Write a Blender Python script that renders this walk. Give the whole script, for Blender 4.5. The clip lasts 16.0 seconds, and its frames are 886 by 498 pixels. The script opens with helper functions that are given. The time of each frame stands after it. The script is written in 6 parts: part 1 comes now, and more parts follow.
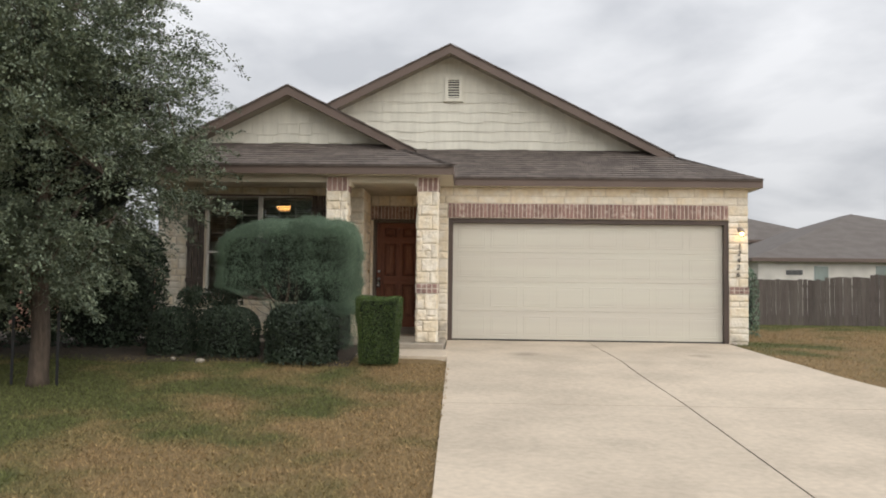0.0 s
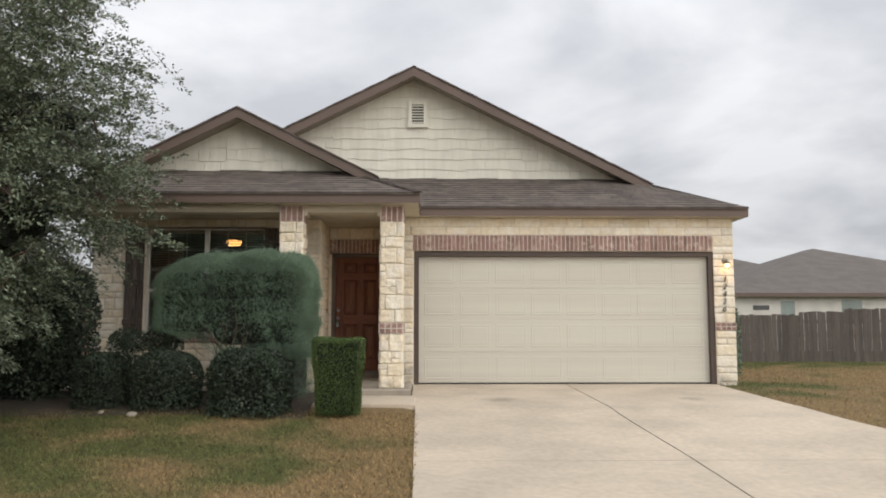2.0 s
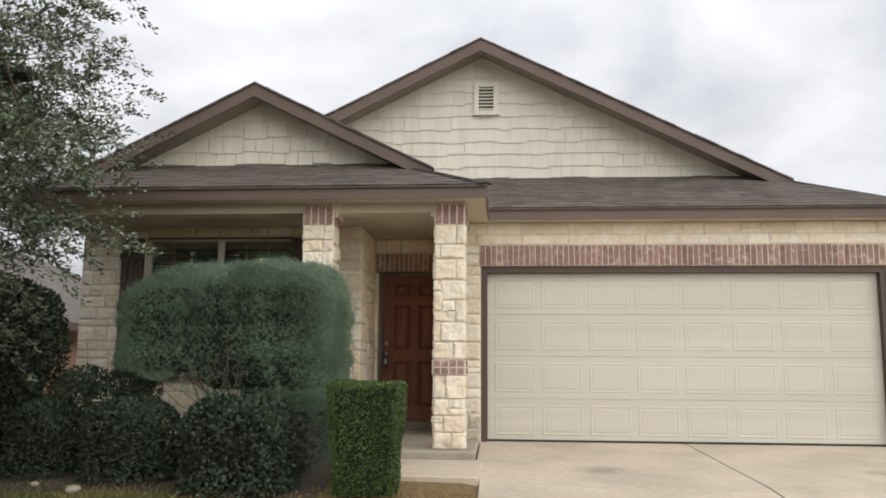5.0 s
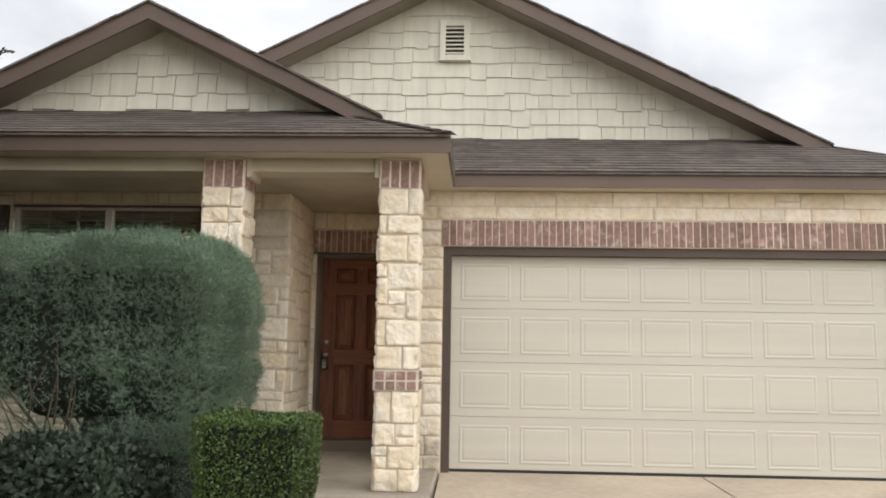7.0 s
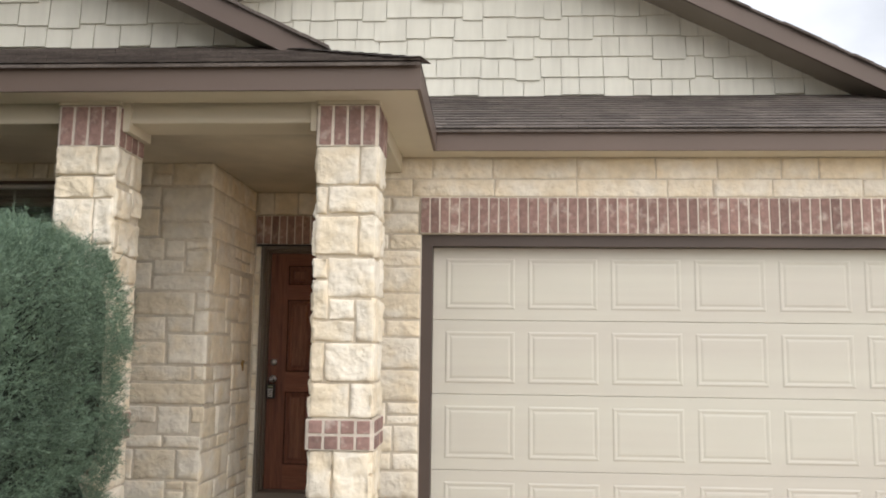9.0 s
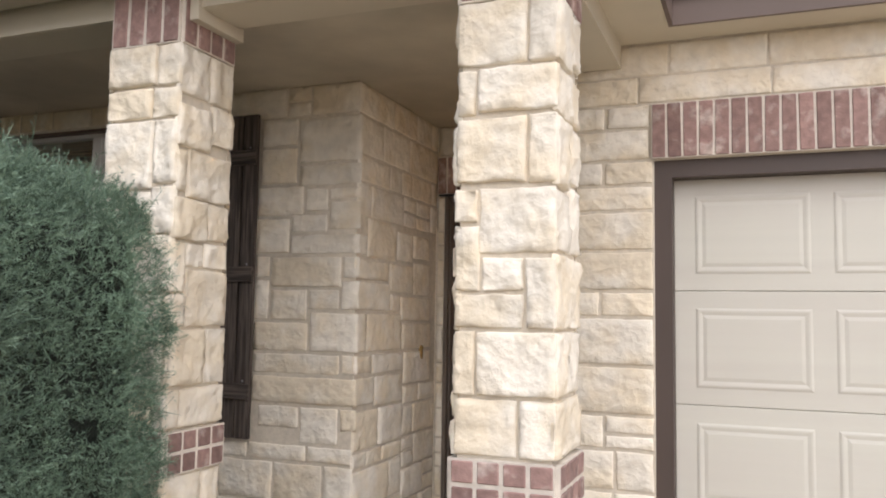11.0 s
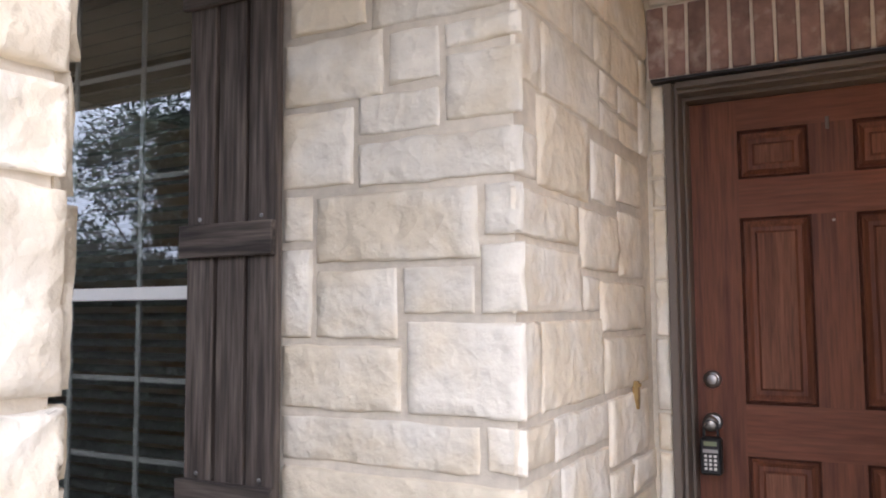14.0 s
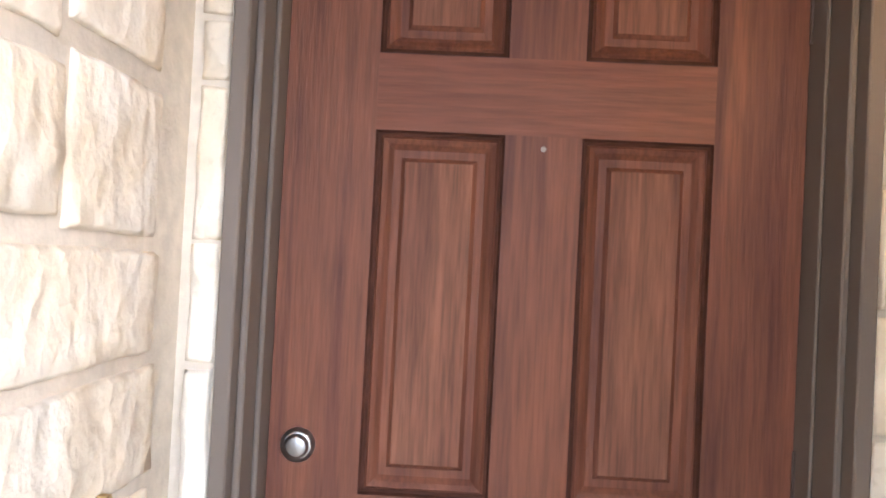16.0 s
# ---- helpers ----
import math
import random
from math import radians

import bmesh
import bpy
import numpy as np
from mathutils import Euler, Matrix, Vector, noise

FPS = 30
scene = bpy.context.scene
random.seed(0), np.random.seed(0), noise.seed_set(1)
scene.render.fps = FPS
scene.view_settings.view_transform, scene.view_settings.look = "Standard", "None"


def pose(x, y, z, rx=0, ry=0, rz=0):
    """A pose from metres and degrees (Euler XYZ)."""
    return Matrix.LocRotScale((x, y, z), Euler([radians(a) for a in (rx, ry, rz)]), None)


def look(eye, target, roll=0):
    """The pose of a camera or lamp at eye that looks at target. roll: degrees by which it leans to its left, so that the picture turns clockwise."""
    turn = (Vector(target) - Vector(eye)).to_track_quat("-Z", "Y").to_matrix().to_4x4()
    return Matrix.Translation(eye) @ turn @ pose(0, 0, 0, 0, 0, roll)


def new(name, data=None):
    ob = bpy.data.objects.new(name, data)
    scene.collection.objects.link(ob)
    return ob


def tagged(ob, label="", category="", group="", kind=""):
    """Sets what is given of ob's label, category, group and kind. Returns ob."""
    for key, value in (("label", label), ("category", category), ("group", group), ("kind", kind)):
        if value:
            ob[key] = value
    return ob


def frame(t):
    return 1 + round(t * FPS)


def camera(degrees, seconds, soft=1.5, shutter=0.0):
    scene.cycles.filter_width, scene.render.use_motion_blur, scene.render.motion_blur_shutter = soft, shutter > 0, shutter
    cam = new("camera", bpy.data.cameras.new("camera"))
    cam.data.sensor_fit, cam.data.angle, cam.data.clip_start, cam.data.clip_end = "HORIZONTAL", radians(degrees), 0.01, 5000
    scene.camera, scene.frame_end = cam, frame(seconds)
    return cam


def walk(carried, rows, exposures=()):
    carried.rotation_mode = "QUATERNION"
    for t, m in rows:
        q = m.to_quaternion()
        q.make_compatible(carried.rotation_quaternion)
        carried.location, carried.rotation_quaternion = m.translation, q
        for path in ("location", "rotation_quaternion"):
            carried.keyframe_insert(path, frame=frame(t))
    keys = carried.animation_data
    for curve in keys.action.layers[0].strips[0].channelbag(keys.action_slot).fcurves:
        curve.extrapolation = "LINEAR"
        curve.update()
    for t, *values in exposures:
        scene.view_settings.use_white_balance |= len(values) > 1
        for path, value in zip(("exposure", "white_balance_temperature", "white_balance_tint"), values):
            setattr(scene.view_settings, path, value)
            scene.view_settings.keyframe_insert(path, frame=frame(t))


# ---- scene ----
cam = camera(57.5, 16.0, soft=1.9)
EXPOSURES = [(0.0, 0.64, 6500, 10), (3.5, 0.66, 6500, 10), (7.0, 0.8, 6500, 10), (8.2, 0.86, 6450, 10), (10.5, 1.04, 6100, 14), (12.0, 1.12, 6100, 16), (12.5, 1.22, 5800, 16), (13.5, 1.58, 5700, 18), (14.0, 2.0, 5500, 18), (14.5, 2.33, 5600, 15), (15.0, 2.24, 5300, 14), (15.5, 2.55, 5000, 14), (16.0, 3.45, 5150, 13)]
PATH = [
    (0, (-0.034, 0.092, 0.876), (-0.096, 2.089, 0.976), 0.7),
    (0.5, (-0.057, 0.146, 0.884), (-0.113, 2.142, 0.99), 0.5),
    (1, (-0.075, 0.454, 0.861), (-0.136, 2.447, 1.009), 0.9),
    (1.5, (-0.123, 0.815, 0.856), (-0.162, 2.806, 1.044), 0.9),
    (2, (-0.178, 1.316, 0.871), (-0.139, 3.306, 1.069), 0.0),
    (2.5, (-0.124, 1.834, 0.838), (-0.157, 3.823, 1.042), 0.9),
    (3, (-0.133, 2.329, 0.826), (-0.247, 4.312, 1.062), 0.7),
    (3.5, (-0.042, 2.901, 0.824), (-0.172, 4.877, 1.107), 1.0),
    (3.7, (0.052, 3.137, 0.841), (-0.11, 5.108, 1.136), 1.5),
    (5.8, (-0.174, 5.615, 1.017), (-0.313, 7.593, 1.269), 0.0),
    (6, (-0.131, 5.894, 1.07), (-0.281, 7.874, 1.302), 0.4),
    (6.5, (-0.1, 6.422, 1.103), (-0.245, 8.401, 1.332), 1.4),
    (7, (-0.045, 7.03, 1.136), (-0.132, 9.01, 1.389), 0.9),
    (7.5, (0.009, 7.542, 1.183), (-0.084, 9.522, 1.436), 0.8),
    (8, (0.043, 8.133, 1.236), (-0.04, 10.109, 1.508), 0.2),
    (8.2, (0.071, 8.415, 1.273), (-0.01, 10.393, 1.538), 0.5),
    (10.3, (0.114, 10.698, 1.437), (-0.293, 12.647, 1.628), 0.5),
    (10.5, (0.124, 10.917, 1.415), (-0.38, 12.845, 1.588), 0.6),
    (11, (0.06, 11.383, 1.452), (-0.664, 13.241, 1.618), 0.9),
    (11.5, (-0.063, 11.856, 1.491), (-0.982, 13.624, 1.662), 1.2),
    (12, (-0.17, 12.357, 1.497), (-1.398, 13.928, 1.647), 2.5),
    (12.5, (-0.417, 12.774, 1.475), (-1.802, 14.211, 1.608), 1.8),
    (13, (-0.689, 13.146, 1.444), (-2.085, 14.573, 1.567), 1.4),
    (13.5, (-0.986, 13.444, 1.449), (-2.279, 14.963, 1.594), 0.7),
    (14, (-1.333, 13.777, 1.487), (-2.281, 15.532, 1.639), -0.4),
    (14.5, (-1.458, 14.121, 1.494), (-2.227, 15.964, 1.613), 1.4),
    (15, (-1.504, 14.511, 1.533), (-2.046, 16.433, 1.644), 1.9),
    (15.5, (-1.581, 14.945, 1.58), (-1.78, 16.934, 1.636), 1.4),
    (16, (-1.594, 15.374, 1.57), (-1.65, 17.373, 1.61), 2.9),
]
walk(cam, [(t, look(eye, target, roll)) for t, eye, target, roll in PATH], EXPOSURES)


# ---- world, sun, exposure ----
SUN_EL, SUN_AZ = 36.0, 145.0
world = bpy.data.worlds.new("overcast_sky")
scene.world = world
world.use_nodes = True
wn, wl = world.node_tree.nodes, world.node_tree.links
wn.clear()
w_out = wn.new("ShaderNodeOutputWorld")
w_sky = wn.new("ShaderNodeTexSky")
w_sky.sky_type, w_sky.sun_disc = "NISHITA", False
w_sky.sun_elevation, w_sky.sun_rotation = radians(SUN_EL), radians(SUN_AZ)
w_sky.air_density, w_sky.dust_density = 1.0, 3.0
w_bg1 = wn.new("ShaderNodeBackground")
w_bg1.inputs[1].default_value = 0.05
wl.new(w_sky.outputs[0], w_bg1.inputs[0])
# cloud deck: soft grey billows over the whole dome
w_tc = wn.new("ShaderNodeTexCoord")
w_sep = wn.new("ShaderNodeSeparateXYZ")
wl.new(w_tc.outputs["Generated"], w_sep.inputs[0])
w_h = wn.new("ShaderNodeMath"); w_h.operation = "MAXIMUM"; w_h.inputs[1].default_value = 0.0
wl.new(w_sep.outputs[2], w_h.inputs[0])
w_add = wn.new("ShaderNodeMath"); w_add.operation = "ADD"; w_add.inputs[1].default_value = 0.22
wl.new(w_h.outputs[0], w_add.inputs[0])
w_div = wn.new("ShaderNodeVectorMath"); w_div.operation = "DIVIDE"
w_comb = wn.new("ShaderNodeCombineXYZ")
for i in range(3):
    wl.new(w_add.outputs[0], w_comb.inputs[i])
wl.new(w_tc.outputs["Generated"], w_div.inputs[0])
wl.new(w_comb.outputs[0], w_div.inputs[1])
w_n1 = wn.new("ShaderNodeTexNoise")
w_n1.inputs["Scale"].default_value, w_n1.inputs["Detail"].default_value = 1.6, 6.0
w_n1.inputs["Roughness"].default_value, w_n1.inputs["Distortion"].default_value = 0.5, 0.25
wl.new(w_div.outputs[0], w_n1.inputs["Vector"])
w_r = wn.new("ShaderNodeValToRGB")
w_r.color_ramp.elements[0].position, w_r.color_ramp.elements[0].color = 0.385, (0.625, 0.643, 0.68, 1)
w_r.color_ramp.elements[1].position, w_r.color_ramp.elements[1].color = 0.615, (0.92, 0.93, 0.955, 1)
wl.new(w_n1.outputs[0], w_r.inputs[0])
# an overcast dome is dimmer near the horizon than overhead
w_dome = wn.new("ShaderNodeMapRange")
w_dome.inputs["To Min"].default_value, w_dome.inputs["To Max"].default_value = 0.58, 1.42
wl.new(w_h.outputs[0], w_dome.inputs["Value"])
w_mul = wn.new("ShaderNodeVectorMath"); w_mul.operation = "SCALE"
wl.new(w_r.outputs[0], w_mul.inputs[0])
wl.new(w_dome.outputs[0], w_mul.inputs["Scale"])
w_bg2 = wn.new("ShaderNodeBackground")
w_bg2.inputs[1].default_value = 0.82
wl.new(w_mul.outputs[0], w_bg2.inputs[0])
w_mix = wn.new("ShaderNodeMixShader")
w_mix.inputs[0].default_value = 0.93
wl.new(w_bg1.outputs[0], w_mix.inputs[1])
wl.new(w_bg2.outputs[0], w_mix.inputs[2])
wl.new(w_mix.outputs[0], w_out.inputs[0])

sun_data = bpy.data.lights.new("sun", "SUN")
sun_data.energy, sun_data.angle, sun_data.color = 1.21, radians(75), (1.0, 0.94, 0.86)
sun = new("sun", sun_data)
sun.matrix_world = pose(0, 0, 30, 90 - SUN_EL, 0, 180 - SUN_AZ)


# ---- materials ----
def mat(name, base, rough=0.8, metal=0.0, var=0.12, scale=6.0, bump=0.2, bscale=60.0, hue2=None, hscale=1.5, island=0.0, obj=0.0, spec=0.5, stretch=(1, 1, 1), bdist=0.004):
    """Procedural surface: base colour, a second tint in broad patches, fine value grain, per-piece variation and fine relief."""
    m = bpy.data.materials.new(name)
    m.use_nodes = True
    n, l = m.node_tree.nodes, m.node_tree.links
    p = n["Principled BSDF"]
    p.inputs["Roughness"].default_value, p.inputs["Metallic"].default_value = rough, metal
    p.inputs["Specular IOR Level"].default_value = spec
    tc = n.new("ShaderNodeTexCoord")
    mp = n.new("ShaderNodeMapping")
    mp.inputs["Scale"].default_value = stretch
    geo = n.new("ShaderNodeNewGeometry")
    l.new(geo.outputs["Position"], mp.inputs["Vector"])
    big = n.new("ShaderNodeTexNoise")
    big.inputs["Scale"].default_value, big.inputs["Detail"].default_value = hscale, 5.0
    l.new(mp.outputs[0], big.inputs["Vector"])
    mix = n.new("ShaderNodeMix"); mix.data_type = "RGBA"
    mix.inputs["A"].default_value = (*base, 1)
    mix.inputs["B"].default_value = (*(hue2 or [c * 0.8 for c in base]), 1)
    ramp = n.new("ShaderNodeValToRGB")
    ramp.color_ramp.elements[0].position, ramp.color_ramp.elements[1].position = 0.4, 0.62
    l.new(big.outputs[0], ramp.inputs[0])
    l.new(ramp.outputs[0], mix.inputs["Factor"])
    fine = n.new("ShaderNodeTexNoise")
    fine.inputs["Scale"].default_value, fine.inputs["Detail"].default_value = scale, 6.0
    l.new(mp.outputs[0], fine.inputs["Vector"])
    val = n.new("ShaderNodeMapRange")
    val.inputs["From Min"].default_value, val.inputs["From Max"].default_value = 0.3, 0.7
    val.inputs["To Min"].default_value, val.inputs["To Max"].default_value = 1 - var, 1 + var
    l.new(fine.outputs[0], val.inputs["Value"])
    hsv = n.new("ShaderNodeHueSaturation")
    l.new(mix.outputs["Result"], hsv.inputs["Color"])
    last = val.outputs[0]
    if island or obj:
        info = n.new("ShaderNodeObjectInfo")
        r = n.new("ShaderNodeMapRange")
        amount = island or obj
        r.inputs["To Min"].default_value, r.inputs["To Max"].default_value = 1 - amount, 1 + amount
        l.new(geo.outputs["Random Per Island"] if island else info.outputs["Random"], r.inputs["Value"])
        mu = n.new("ShaderNodeMath"); mu.operation = "MULTIPLY"
        l.new(last, mu.inputs[0]); l.new(r.outputs[0], mu.inputs[1])
        last = mu.outputs[0]
    l.new(last, hsv.inputs["Value"])
    l.new(hsv.outputs[0], p.inputs["Base Color"])
    if bump:
        bn = n.new("ShaderNodeTexNoise")
        bn.inputs["Scale"].default_value, bn.inputs["Detail"].default_value = bscale, 8.0
        l.new(mp.outputs[0], bn.inputs["Vector"])
        b = n.new("ShaderNodeBump")
        b.inputs["Strength"].default_value, b.inputs["Distance"].default_value = bump, bdist
        l.new(bn.outputs[0], b.inputs["Height"])
        l.new(b.outputs[0], p.inputs["Normal"])
    return m


def glow(name, colour, strength):
    m = bpy.data.materials.new(name)
    m.use_nodes = True
    p = m.node_tree.nodes["Principled BSDF"]
    p.inputs["Base Color"].default_value = (*colour, 1)
    p.inputs["Emission Color"].default_value, p.inputs["Emission Strength"].default_value = (*colour, 1), strength
    return m


def glass(name, tint=(0.9, 0.95, 0.93)):
    m = bpy.data.materials.new(name)
    m.use_nodes = True
    p = m.node_tree.nodes["Principled BSDF"]
    p.inputs["Base Color"].default_value = (*tint, 1)
    p.inputs["Roughness"].default_value, p.inputs["IOR"].default_value = 0.01, 1.5
    p.inputs["Transmission Weight"].default_value = 1.0
    return m


M_STONE = mat("limestone", (0.76, 0.69, 0.57), 0.9, var=0.09, scale=13, bump=0.85, bscale=24, hue2=(0.73, 0.635, 0.48), hscale=5.0, obj=0.08, bdist=0.013)
M_STONE.node_tree.nodes["Mix"].inputs["A"].default_value = (0.77, 0.71, 0.60, 1)


def vary_hue(m, amount):
    """Let whole pieces lean towards the second tint."""
    n, l = m.node_tree.nodes, m.node_tree.links
    info = next((x for x in n if x.bl_idname == "ShaderNodeObjectInfo"), None)
    ramp = next(x for x in n if x.bl_idname == "ShaderNodeValToRGB")
    big = ramp.inputs[0].links[0].from_socket
    r = n.new("ShaderNodeMapRange")
    r.inputs["To Min"].default_value, r.inputs["To Max"].default_value = -amount, amount
    mul = n.new("ShaderNodeMath"); mul.operation = "MULTIPLY"; mul.inputs[1].default_value = 7.31
    fr = n.new("ShaderNodeMath"); fr.operation = "FRACT"
    l.new(info.outputs["Random"], mul.inputs[0]); l.new(mul.outputs[0], fr.inputs[0]); l.new(fr.outputs[0], r.inputs["Value"])
    add = n.new("ShaderNodeMath"); add.operation = "ADD"
    l.new(big, add.inputs[0]); l.new(r.outputs[0], add.inputs[1]); l.new(add.outputs[0], ramp.inputs[0])


def chisel(m, scale, strength, distance):
    """Broad split-stone facets under the fine relief."""
    n, l = m.node_tree.nodes, m.node_tree.links
    geo = next(x for x in n if x.bl_idname == "ShaderNodeNewGeometry")
    fine = next(x for x in n if x.bl_idname == "ShaderNodeBump")
    warp = n.new("ShaderNodeTexNoise"); warp.inputs["Scale"].default_value = 7.0
    l.new(geo.outputs["Position"], warp.inputs["Vector"])
    add = n.new("ShaderNodeVectorMath"); add.operation = "MULTIPLY_ADD"
    add.inputs[1].default_value = (0.12, 0.12, 0.12)
    l.new(warp.outputs["Color"], add.inputs[0]); l.new(geo.outputs["Position"], add.inputs[2])
    cells = n.new("ShaderNodeTexVoronoi"); cells.inputs["Scale"].default_value = scale
    l.new(add.outputs[0], cells.inputs["Vector"])
    b = n.new("ShaderNodeBump")
    b.inputs["Strength"].default_value, b.inputs["Distance"].default_value = strength, distance
    l.new(cells.outputs["Distance"], b.inputs["Height"])
    l.new(b.outputs[0], fine.inputs["Normal"])


vary_hue(M_STONE, 0.11)
chisel(M_STONE, 17.0, 0.34, 0.02)
M_MORTAR = mat("mortar", (0.67, 0.595, 0.48), 0.95, var=0.1, scale=30, bump=0.4, bscale=120)
M_BRICK = mat("brick_red", (0.262, 0.165, 0.142), 0.9, var=0.22, scale=25, bump=0.6, bscale=90, hue2=(0.46, 0.37, 0.32), hscale=13, obj=0.25)
for e, at in zip(next(n for n in M_BRICK.node_tree.nodes if n.bl_idname == "ShaderNodeValToRGB").color_ramp.elements, (0.54, 0.72)):
    e.position = at
M_BRICK_MORTAR = mat("brick_mortar", (0.70, 0.63, 0.54), 0.95, var=0.1, scale=30, bump=0.4, bscale=120)
M_TRIM = mat("brown_trim_paint", (0.125, 0.088, 0.070), 0.55, var=0.06, scale=3, bump=0.08, bscale=140, hue2=(0.11, 0.078, 0.062))
M_JAMB = mat("dark_brown_jamb_paint", (0.078, 0.055, 0.044), 0.55, var=0.06, scale=3, bump=0.08, bscale=140)
M_TRIM_TAUPE = mat("taupe_frame_paint", (0.155, 0.125, 0.100), 0.5, var=0.05, scale=3, bump=0.08, bscale=140)
M_BEIGE = mat("beige_trim_paint", (0.58, 0.525, 0.41), 0.7, var=0.05, scale=3, bump=0.1, bscale=120, hue2=(0.55, 0.49, 0.385))
# beige soffit boards, the shade under the rakes mixed into their taupe colour
M_RAKE_SOFFIT = mat("shaded_beige_rake_soffit", (0.30, 0.265, 0.215), 0.7, var=0.06, scale=3, bump=0.1, bscale=120)
M_CEIL = mat("porch_ceiling_paint", (0.53, 0.47, 0.365), 0.8, var=0.06, scale=4, bump=0.15, bscale=140)
M_SHAKE = mat("cream_shake_siding", (0.655, 0.64, 0.555), 0.75, var=0.05, scale=5, bump=0.25, bscale=60, hue2=(0.615, 0.60, 0.52), obj=0.035, stretch=(3, 3, 0.4))
M_SHINGLE = mat("asphalt_shingle", (0.135, 0.112, 0.098), 0.95, var=0.25, scale=60, bump=0.6, bscale=300, hue2=(0.10, 0.082, 0.072), hscale=5, obj=0.2)
M_GARAGE = mat("garage_door_paint", (0.555, 0.535, 0.46), 0.5, var=0.02, scale=2, bump=0.1, bscale=240, hue2=(0.53, 0.50, 0.435), hscale=0.8, stretch=(0.3, 1, 6))
M_CONC = mat("concrete", (0.525, 0.445, 0.348), 0.9, var=0.09, scale=14, bump=0.35, bscale=150, hue2=(0.43, 0.365, 0.285), hscale=0.9)


def oil_stains(m, places):
    """Old soft-edged drips on the slab, broken up by noise."""
    n, l = m.node_tree.nodes, m.node_tree.links
    p = n["Principled BSDF"]
    geo = next(x for x in n if x.bl_idname == "ShaderNodeNewGeometry")
    colour = p.inputs["Base Color"].links[0].from_socket
    no = n.new("ShaderNodeTexNoise"); no.inputs["Scale"].default_value = 7.0
    l.new(geo.outputs["Position"], no.inputs["Vector"])
    for at, r, deep in places:
        d = n.new("ShaderNodeVectorMath"); d.operation = "DISTANCE"; d.inputs[1].default_value = at
        l.new(geo.outputs["Position"], d.inputs[0])
        ad = n.new("ShaderNodeMath"); ad.operation = "MULTIPLY_ADD"; ad.inputs[1].default_value = 0.35
        l.new(no.outputs[0], ad.inputs[0]); l.new(d.outputs["Value"], ad.inputs[2])
        mr = n.new("ShaderNodeMapRange"); mr.interpolation_type = "SMOOTHSTEP"
        mr.inputs["From Min"].default_value, mr.inputs["From Max"].default_value = 0.12, r + 0.17
        mr.inputs["To Min"].default_value, mr.inputs["To Max"].default_value = deep, 0.0
        l.new(ad.outputs[0], mr.inputs["Value"])
        mx = n.new("ShaderNodeMix"); mx.data_type = "RGBA"
        mx.inputs["B"].default_value = (0.16, 0.135, 0.105, 1)
        l.new(mr.outputs[0], mx.inputs["Factor"]); l.new(colour, mx.inputs["A"])
        colour = mx.outputs["Result"]
    l.new(colour, p.inputs["Base Color"])


# old damp stains at the foot of the stonework
oil_stains(M_STONE, (((-0.52, 15.44, 0.10), 0.30, 0.75), ((-0.72, 14.0, 0.0), 0.16, 0.5), ((4.98, 15.44, -0.02), 0.2, 0.5)))
oil_stains(M_CONC, (((0.9, 13.3, -0.13), 0.38, 0.6), ((3.75, 13.36, -0.13), 0.34, 0.5), ((2.1, 10.6, -0.3), 0.25, 0.22), ((1.4, 7.6, -0.5), 0.4, 0.18)))
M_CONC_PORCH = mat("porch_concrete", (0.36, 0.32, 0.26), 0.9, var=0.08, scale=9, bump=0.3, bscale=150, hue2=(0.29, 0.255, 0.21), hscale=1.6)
M_SEAM = mat("joint_filler", (0.06, 0.05, 0.04), 0.95, var=0.2, scale=40)
M_GROUND = mat("lawn_soil", (0.20, 0.14, 0.07), 0.98, var=0.3, scale=22, bump=0.8, bscale=70, hue2=(0.085, 0.09, 0.034), hscale=0.9, bdist=0.02, spec=0.2)
M_BED = mat("bed_mulch", (0.065, 0.050, 0.036), 0.98, var=0.4, scale=40, bump=1.0, bscale=50, bdist=0.03)
# near-black paints in the unlit rooms and the shade behind the vent louvres
M_DARK = mat("unlit_interior", (0.035, 0.035, 0.035), 0.8)
M_SHUTTER = mat("dark_stained_wood", (0.105, 0.083, 0.067), 0.75, var=0.42, scale=18, bump=0.7, bscale=30, hue2=(0.040, 0.029, 0.023), hscale=7, obj=0.18, stretch=(6, 6, 0.35))
M_DOOR = mat("red_stained_door_wood", (0.160, 0.060, 0.032), 0.5, spec=0.3, var=0.26, scale=16, bump=0.35, bscale=40, hue2=(0.105, 0.038, 0.023), hscale=2.6, stretch=(8, 8, 0.45))
M_VINYL = mat("white_vinyl", (0.72, 0.70, 0.66), 0.5, var=0.04, scale=5, bump=0.05)
M_METAL = mat("satin_nickel", (0.42, 0.41, 0.40), 0.42, metal=1.0, var=0.05, bump=0.05)
M_BLACK = mat("black_plastic", (0.015, 0.015, 0.016), 0.45, var=0.1, bump=0.1)
M_FENCE = mat("weathered_fence", (0.105, 0.090, 0.078), 0.95, var=0.2, scale=12, bump=0.5, bscale=40, hue2=(0.085, 0.07, 0.062), hscale=1.2, obj=0.16, stretch=(4, 4, 0.4))
M_BARK = mat("oak_bark", (0.10, 0.075, 0.055), 0.95, var=0.3, scale=25, bump=1.0, bscale=35, hue2=(0.06, 0.045, 0.035), hscale=4, stretch=(1, 1, 0.3), bdist=0.02)
M_SIDING_W = mat("neighbour_siding", (0.66, 0.63, 0.58), 0.8, var=0.05, scale=3)
